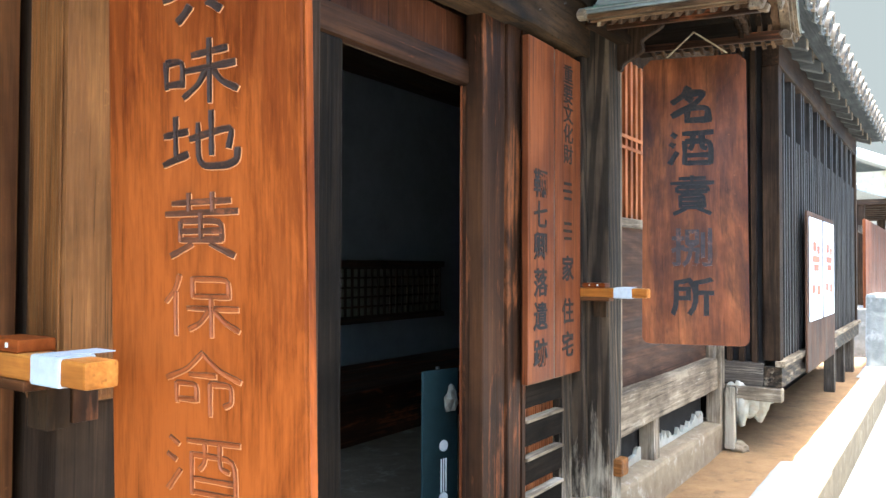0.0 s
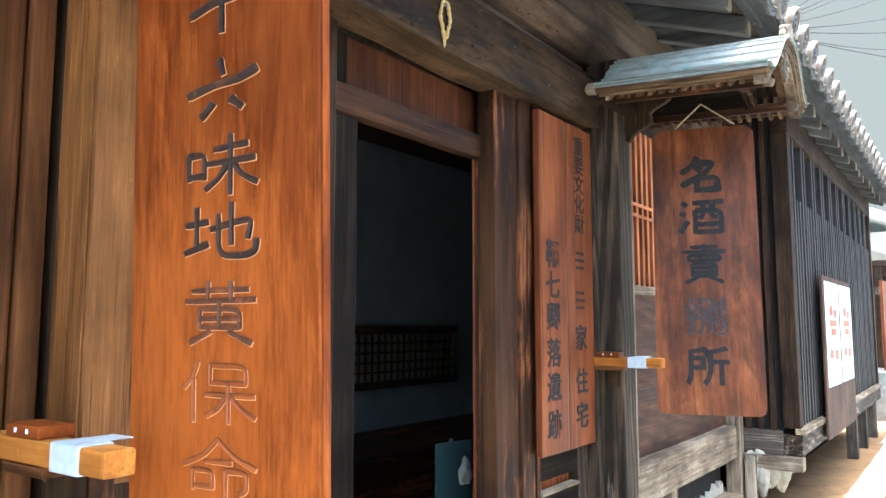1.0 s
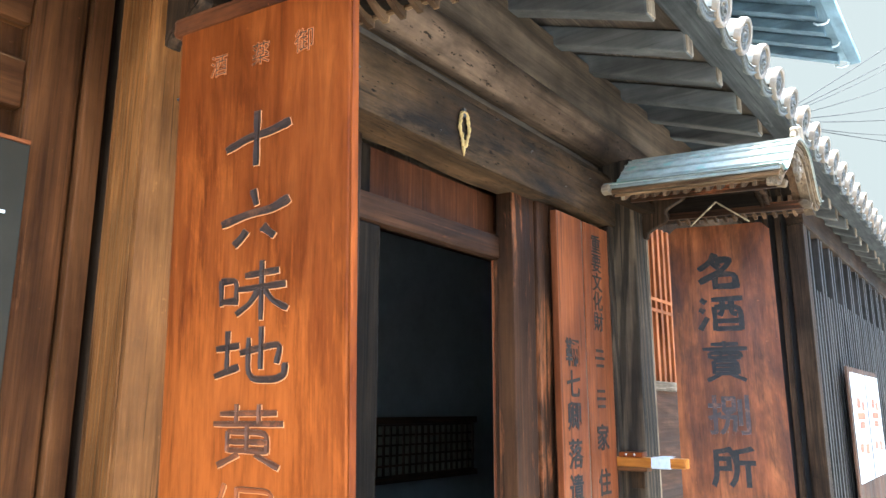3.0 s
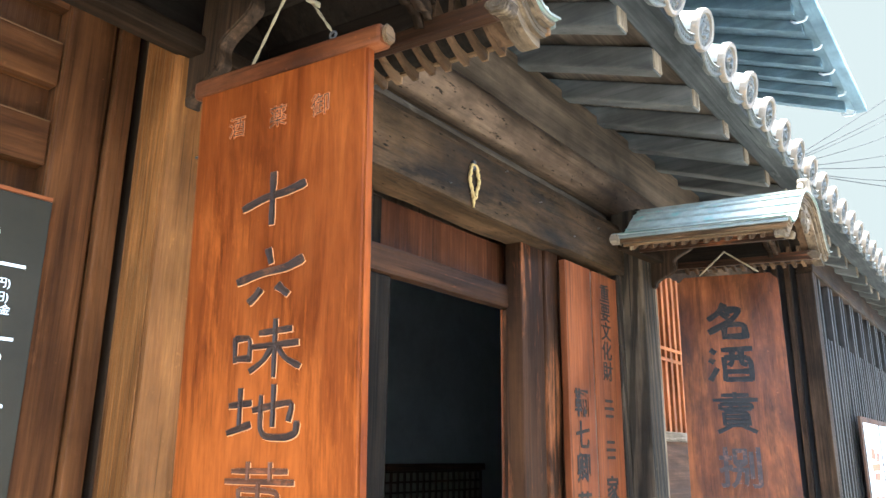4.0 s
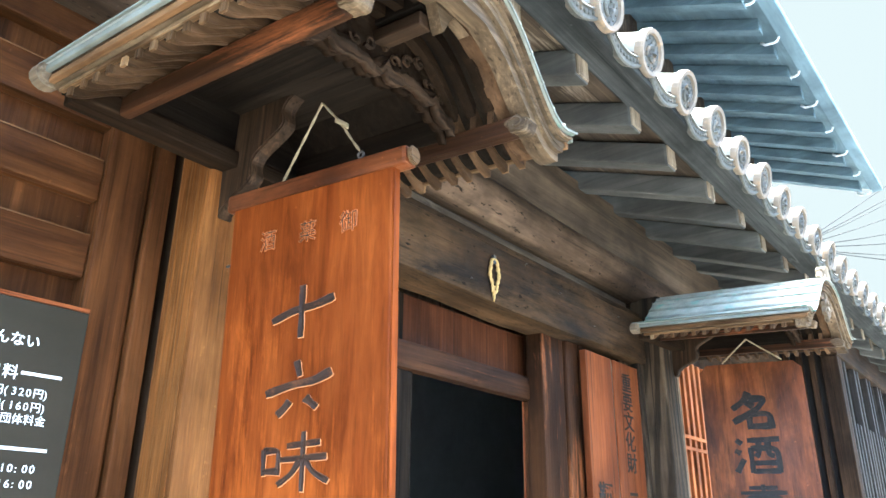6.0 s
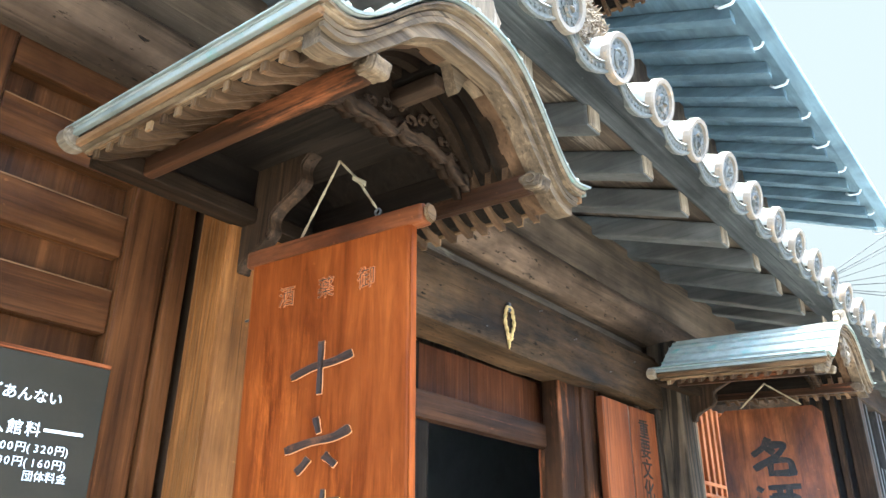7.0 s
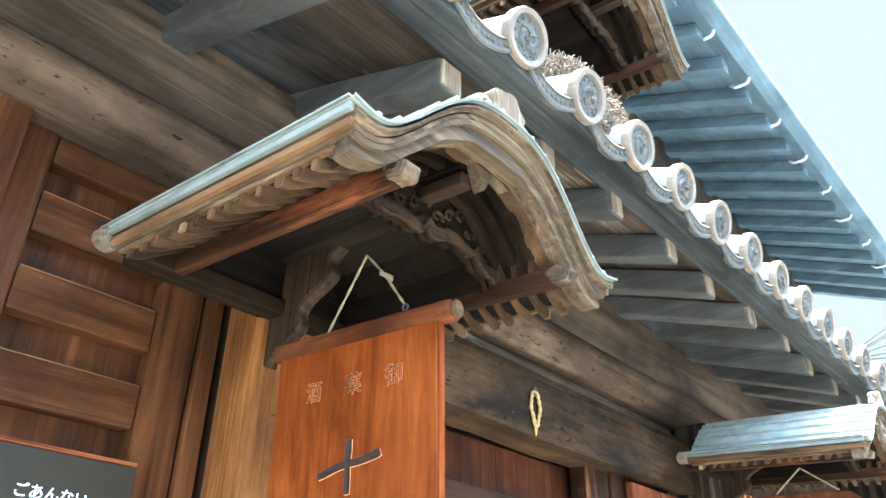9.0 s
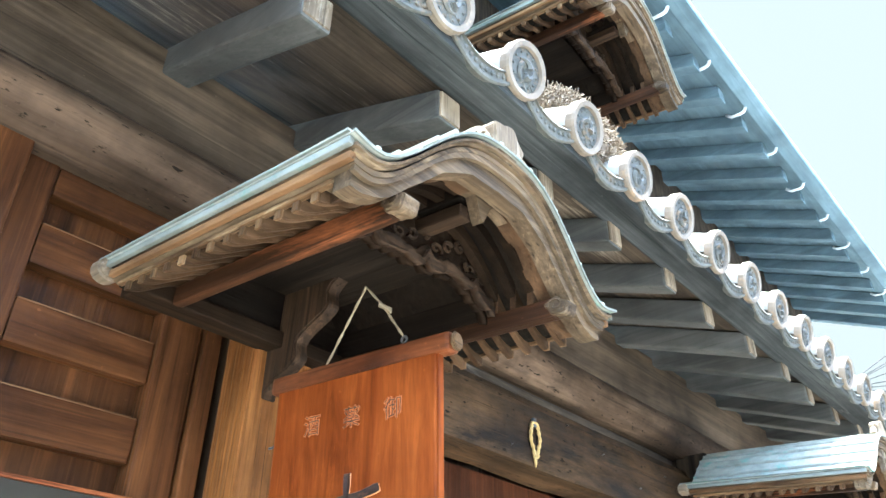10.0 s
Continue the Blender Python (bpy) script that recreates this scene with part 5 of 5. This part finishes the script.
cap = [(0.013 + 0.019 * math.cos(a), 0.008 + 0.020 * math.sin(a)) for a in [2 * math.pi * (i + 0.5) / 8 for i in range(8)]]
part("end_grain", extrude(cap, 0, 0.4622, 0.472, 0.003), aged(1, "honey"), top_bar)
part("edge_strip", box(0.4285, 0.431, 0.002, 0.020, -1.618, -0.004, 0.0005), aged(2, "red"), big)
# Light colour for the painted highlight along the carved edges.
RIM = speckled("carved_edge_highlight", (0.42, 0.15, 0.052), (0.60, 0.27, 0.11), 30, 0.3, 0.2)
brush_writing(big, "十六味地黄保命酒", 0.217, [-0.268, -0.418, -0.553, -0.668, -0.803, -0.935, -1.064, -1.198], 0.112, [INK] * 4 + [INK_WORN_SHADE] + [INK_GONE] * 3, 1.45, 0.98, (0.148, 0.148, 0.106, 0.110, 0.088, 0.074, 0.072, 0.072), RIM)
for ch, x in (("酒", 0.112), ("薬", 0.220), ("御", 0.325)):
    writing(big, ch, x, [-0.102], 0.048, INK, 0.0, 0.95, rim=aged(2, "redbar"))
for x in (0.345,):
    part("screw_eye", tube([(x + 0.007 * math.cos(a), 0.004, 0.038 + 0.007 * math.sin(a)) for a in [2 * math.pi * i / 12 for i in range(12)]], 0.0025, 6, True), IRON, big)


def cord(name, label, pts, r=0.006):
    """A slack twisted cord of two strands."""
    out = []
    for ph in (0, math.pi):
        p2 = []
        for i in range(len(pts) - 1):
            a, b = Vector(pts[i]), Vector(pts[i + 1])
            n = max(3, int((b - a).length / 0.012))
            for k in range(n):
                p = a.lerp(b, k / n)
                t = (len(p2)) * 0.9 + ph
                p2.append(p + Vector((math.cos(t), math.sin(t), 0)) * r * 0.45)
        p2.append(Vector(pts[-1]))
        out.append(tube(p2, r * 0.62, 6))
    return tagged(part(name, merge(*out), ROPE, None, "", True), label, "rope")


cord("hemp_cord", "frayed hemp cord hanging the tall sign from its canopy", [(0.930, 1.424, 2.180), (0.930, 1.305, 2.350), (0.938, 1.255, 2.29), (0.943, 1.197, 2.205)], 0.0032)
part("knot", tube([(0.935, 1.262, 2.30), (0.925, 1.25, 2.285), (0.94, 1.235, 2.275), (0.932, 1.225, 2.262)], [0.003, 0.006, 0.006, 0.003], 6), ROPE, bpy.data.objects["hemp_cord"], "", True)


def clamp(at):
    """A timber arm with white tape that steadies a sign, its support block on the post."""
    c = thing("sign_clamp", "orange timber arm bound with white tape steadying a sign", "clamp", group="sign clamps", at=at)
    part("arm", box(0.0, 0.056, -0.325, 0.06, -0.0215, 0.0215, 0.006), aged(1, "orange"), c)
    part("tape", merge(box(-0.003, 0.059, -0.258, -0.170, -0.0245, 0.0245, 0.005), box(0.0, 0.098, -0.248, -0.190, 0.0246, 0.0262, 0)), TAPE, c, "white tape")
    part("upper_plate", box(-0.002, 0.062, -0.13, -0.02, 0.022, 0.044, 0.003), aged(1, "red"), c)
    part("under_plate", box(-0.002, 0.062, -0.15, -0.01, -0.040, -0.022, 0.003), aged(1, "brown"), c)
    part("support_block", box(0.055, 0.098, -0.115, -0.05, -0.118, -0.0405, 0.004), aged(2, "stained"), c)
    part("support_block", box(0.102, 0.150, -0.115, -0.05, -0.112, -0.0405, 0.004), aged(2, "rubbed"), c)
    for y in (-0.095, -0.055):
        part("nail", box(-0.004, -0.002, y - 0.003, y + 0.003, 0.030, 0.038, 0), METAL, c)
    return c


clamp(pose(0.788, 1.705, 1.1215))
clamp(pose(3.425, 1.760, 1.170))

# ---- the second hanging sign ----
hs = thing("shop_sign", "dark red-brown sign board with rounded corners and black brush characters", "sign", at=local_frame((3.682, 1.537, 2.285), (3.812, 1.09, 2.285), -6.2))
part("panel", sign_panel(0.462, 1.355, 0.035, 0.035), aged(2, "smoked"), hs)
brush_writing(hs, "名酒賣", 0.222, [-0.235, -0.44, -0.665], 0.185, [INK_BLACK] * 3, 1.08, 1.0, (0.185, 0.155, 0.115))
writing(hs, "捌", 0.222, [-0.91], 0.185, INK, 0.003, 1.05)
writing(hs, "所", 0.222, [-1.135], 0.185, INK_BLACK, 0.004, 1.05)
cord("pale_cord", "pale cord hanging the second sign from its canopy", [(3.71, 1.43, 2.29), (3.735, 1.31, 2.40), (3.78, 1.17, 2.29)], 0.005)

# ---- name planks ----
for x0, w, text, zs, sz in ((2.905, 0.245, "鞆七卿落遺跡", [1.643, 1.51, 1.378, 1.222, 1.08, 0.926], 0.125), (3.165, 0.265, "##家住宅", [1.631, 1.45, 1.282, 1.09, 0.938], 0.12)):
    pl = thing("name_plank", "upright red-brown plank with a column of black brush characters", "sign", group="name planks", at=pose(x0, 1.752, 2.255))
    part("panel", box(0, w, 0, 0.03, -1.453, 0, 0.004, 0.002), aged(2, "panel"), pl)
    writing(pl, text, w * 0.5 - 0.01, [z - 2.255 for z in zs], sz, INK_BLACK, 0.0022, 1.05)
    if w > 0.25:
        writing(pl, "重要文化財", w * 0.5 - 0.005, [z - 2.255 for z in (2.165, 2.075, 1.985, 1.895, 1.80)], 0.094, INK_BLACK, 0.0010, 1.12)
tagged(part("plank_gap_batten", box(3.151, 3.164, 1.756, 1.80, 0.80, 2.25, 0.002), aged(2, "grey")), "narrow grey batten between the name planks", "batten")

# ---- ticket sign ----
ts = thing("information_sign", "matt dark sign with white Japanese admission text and rules", "sign", at=pose(0.42, 1.776, 1.915))
part("panel", box(0, 0.318, 0, 0.018, -0.95, 0, 0.002), SIGN, ts)
part("top_trim", box(0.0, 0.318, -0.001, 0.020, 0.001, 0.010, 0.002), aged(0, "panel"), ts)
for i, ch in enumerate("ごあんない"):
    writing(ts, ch, 0.098 + i * 0.0295, [-0.080], 0.029, WHITE, 0.0003, 1.0, -0.0008, 0.0006)
for i, ch in enumerate("入館料"):
    writing(ts, ch, 0.118 + i * 0.034, [-0.145], 0.030, WHITE, 0.0002, 1.0, -0.0008, 0.0006)
for x0, x1, z in ((0.03, 0.10, -0.144), (0.206, 0.285, -0.144), (0.03, 0.283, -0.287), (0.03, 0.283, -0.412)):
    part("rule", box(x0, x1, -0.0015, -0.0002, z - 0.003, z + 0.003, 0), WHITE, ts)
for j, (row, z) in enumerate((("大人以上 400円(320円)", -0.180), ("小人 200円(160円)", -0.207), ("団体料金", -0.232), ("10:00", -0.322), ("16:00", -0.35))):
    n, x = len(row), 0.27
    for ch in reversed(row):
        step = 0.0215 if ord(ch) > 255 else 0.0135
        x -= step * 0.5
        if ch != " ":
            writing(ts, ch, x + (0.0 if ord(ch) > 255 else 0.004), [z], 0.021, WHITE, 0.0, 1.0, -0.0008, 0.0006)
        x -= step * 0.5

# ---- small things on the lintel and inside ----
loops = []
for ph in (0.0, math.pi):
    run = []
    for i in range(40):
        a = 2 * math.pi * i / 40
        tw = 2.6 * a * 3 + ph
        px = 0.025 * math.sin(a) * (1 + 0.35 * math.cos(a)) + 0.003 * math.sin(5 * a)
        run.append((2.17 + px + 0.0035 * math.cos(tw), 1.718 + 0.0035 * math.sin(tw), 2.383 + 0.064 * math.cos(a)))
    loops.append(tube(run, 0.0048, 6, True))
rp2 = tagged(part("straw_loop", merge(*loops), STRAW_ROPE, None, "", True), "small loop of straw rope hanging from a peg on the lintel", "rope")
part("tail", tube([(2.17, 1.722, 2.325), (2.168, 1.72, 2.30), (2.171, 1.722, 2.285)], [0.008, 0.006, 0.002], 6), STRAW_ROPE, rp2, "", True)
part("peg", box(2.163, 2.180, 1.715, 1.745, 2.43, 2.465, 0.003), IRON, rp2)

stand = thing("banner_stand", "dark teal standing banner with white dots inside the doorway", "banner", at=pose(2.800, 2.115, 0.06, 0, 0, -12))
part("cloth", box(-0.100, 0.105, 0.0, 0.012, 0.05, 0.79, 0.003), TEAL, stand)
part("pole", tube([(0.0, 0.02, 0.0), (0.0, 0.02, 0.80)], 0.010, 8), IRON, stand)
for z in (0.465, 0.245):
    part("dot", moved(tube([(0, 0.0, 0), (0, -0.004, 0)], 0.024, 16), Matrix.Translation((0.018, 0, z))), WHITE, stand)
for x0 in (0.002, 0.016, 0.030):
    part("bar", box(x0, x0 + 0.006, -0.003, -0.0005, 0.27, 0.41, 0), WHITE, stand)
ball = bmesh.new()
bmesh.ops.create_icosphere(ball, subdivisions=2, radius=1.0)
for v in ball.verts:
    v.co = Vector((2.833 + 0.030 * v.co.x, 2.085 + 0.02 * v.co.y, 0.725 + 0.055 * v.co.z)) + noise.noise_vector(v.co * 1.7) * 0.02
tagged(part("paper_ornament", ball, SHOJI), "crumpled pale paper ornament tied to the banner", "ornament")

# ---- straw nest on the eave ----
random.seed(4)
NZ = 3.105
nb = []
core = bmesh.new()
bmesh.ops.create_icosphere(core, subdivisions=3, radius=1.0)
for v in core.verts:
    v.co = Vector((1.69 + 0.26 * v.co.x, 1.15 + 0.085 * v.co.y, NZ + 0.19 * v.co.z)) + noise.noise_vector(v.co * 3.0) * 0.02
nb.append(core)
for i in range(2600):
    u, a = random.uniform(-1, 1), random.uniform(-0.4, math.pi + 0.4)
    rr = math.sqrt(max(0.0, 1 - u * u)) * random.uniform(0.96, 1.12)
    p = Vector((1.69 + 0.27 * u, 1.15 - 0.09 * rr * math.cos(a), NZ + 0.20 * rr * math.sin(a)))
    d = Vector((random.uniform(-1, 1), random.uniform(-0.7, 0.7), random.uniform(-0.8, 0.8))).normalized() * random.uniform(0.010, 0.030)
    nb.append(tube([p - d, p + d], 0.0022, 3))
tagged(part("straw_nest", merge(*nb), STRAW), "dry straw bird nest lying on the eave tiles", "nest", kind="stuff")

# ---- far end of the street ----
fence = thing("far_fence", "reddish board fence further down the street", "fence")
for k in range(22):
    part("board", box(12.6 + k * 0.2, 12.79 + k * 0.2, 1.35, 1.39, 0.7, 2.0, 0.004), aged(2, "panel"), fence)
part("rail", box(12.5, 17, 1.392, 1.44, 1.8, 1.9, 0.004), aged(0, "grey"), fence)
part("base", box(12.5, 17, 1.33, 1.6, -0.32, 0.698, 0.02), ROCK, fence)
tagged(part("stone_trough", box(11.3, 12.0, 0.95, 1.25, -0.32, 0.95, 0.05, 0.02), ROCK), "dark rough stone block beside the kerb", "stone")
house = thing("far_house", "pale distant house with a grey tiled roof", "house")
part("wall", box(19, 27, 1.2, 8, -0.32, 3.4, 0), PLASTER, house)
part("roof", moved(box(18.2, 27.5, -0.6, 5.0, 0, 0.2, 0.02), Matrix.Translation((0, 1.0, 3.2)) @ Euler((0.42, 0, 0)).to_matrix().to_4x4()), TILE, house)
gate = thing("far_gate", "dark low tiled gate roof over the far fence", "roof")
part("roof", moved(box(0, 5.0, -0.55, 0.9, 0, 0.10, 0.02), Matrix.Translation((13.5, 1.42, 2.46)) @ Euler((0.35, 0, 0)).to_matrix().to_4x4()), TILE, gate)
part("eave_board", box(13.5, 18.5, 0.92, 1.02, 2.20, 2.28, 0.01), aged(0, "dark"), gate)
for k in range(9):
    part("rafter", box(13.55 + k * 0.6, 13.65 + k * 0.6, 0.98, 2.0, 2.28, 2.36, 0.005), aged(1, "dark"), gate)
part("post", box(13.6, 13.75, 1.45, 1.6, -0.32, 2.29, 0.01), aged(2, "dark"), gate)
part("post", box(18.0, 18.15, 1.45, 1.6, -0.32, 2.29, 0.01), aged(2, "dark"), gate)

# ---- cables from the end of the upper storey, placed to fit the camera's view
bracket = thing("cable_bracket", "small dark iron bracket holding cables on the upper wall", "bracket")
part("plate", box(8.20, 8.215, 2.14, 2.26, 4.30, 4.62, 0.003), IRON, bracket)
part("arm", tube([(8.215, 2.2, 4.46), (8.32, 2.0, 4.46)], 0.014, 8), IRON, bracket)
for y, z in ((1.831, 6.528), (1.894, 6.325), (1.793, 6.121), (1.656, 5.96), (1.870, 5.827), (1.532, 5.635), (1.405, 6.961), (1.407, 6.741)):
    a, b = Vector((8.32, 2.0, 4.46)), Vector((13.0, y, z))
    run = [a + (b - a) * (3.4 * i / 16) - Vector((0, 0, 0.35 * (i / 16) * (1 - i / 16))) for i in range(17)]
    tagged(part("overhead_cable", tube(run, 0.0065, 6), BLACK, None, "", True), "thin dark cable running up the street", "cable", "overhead cables")
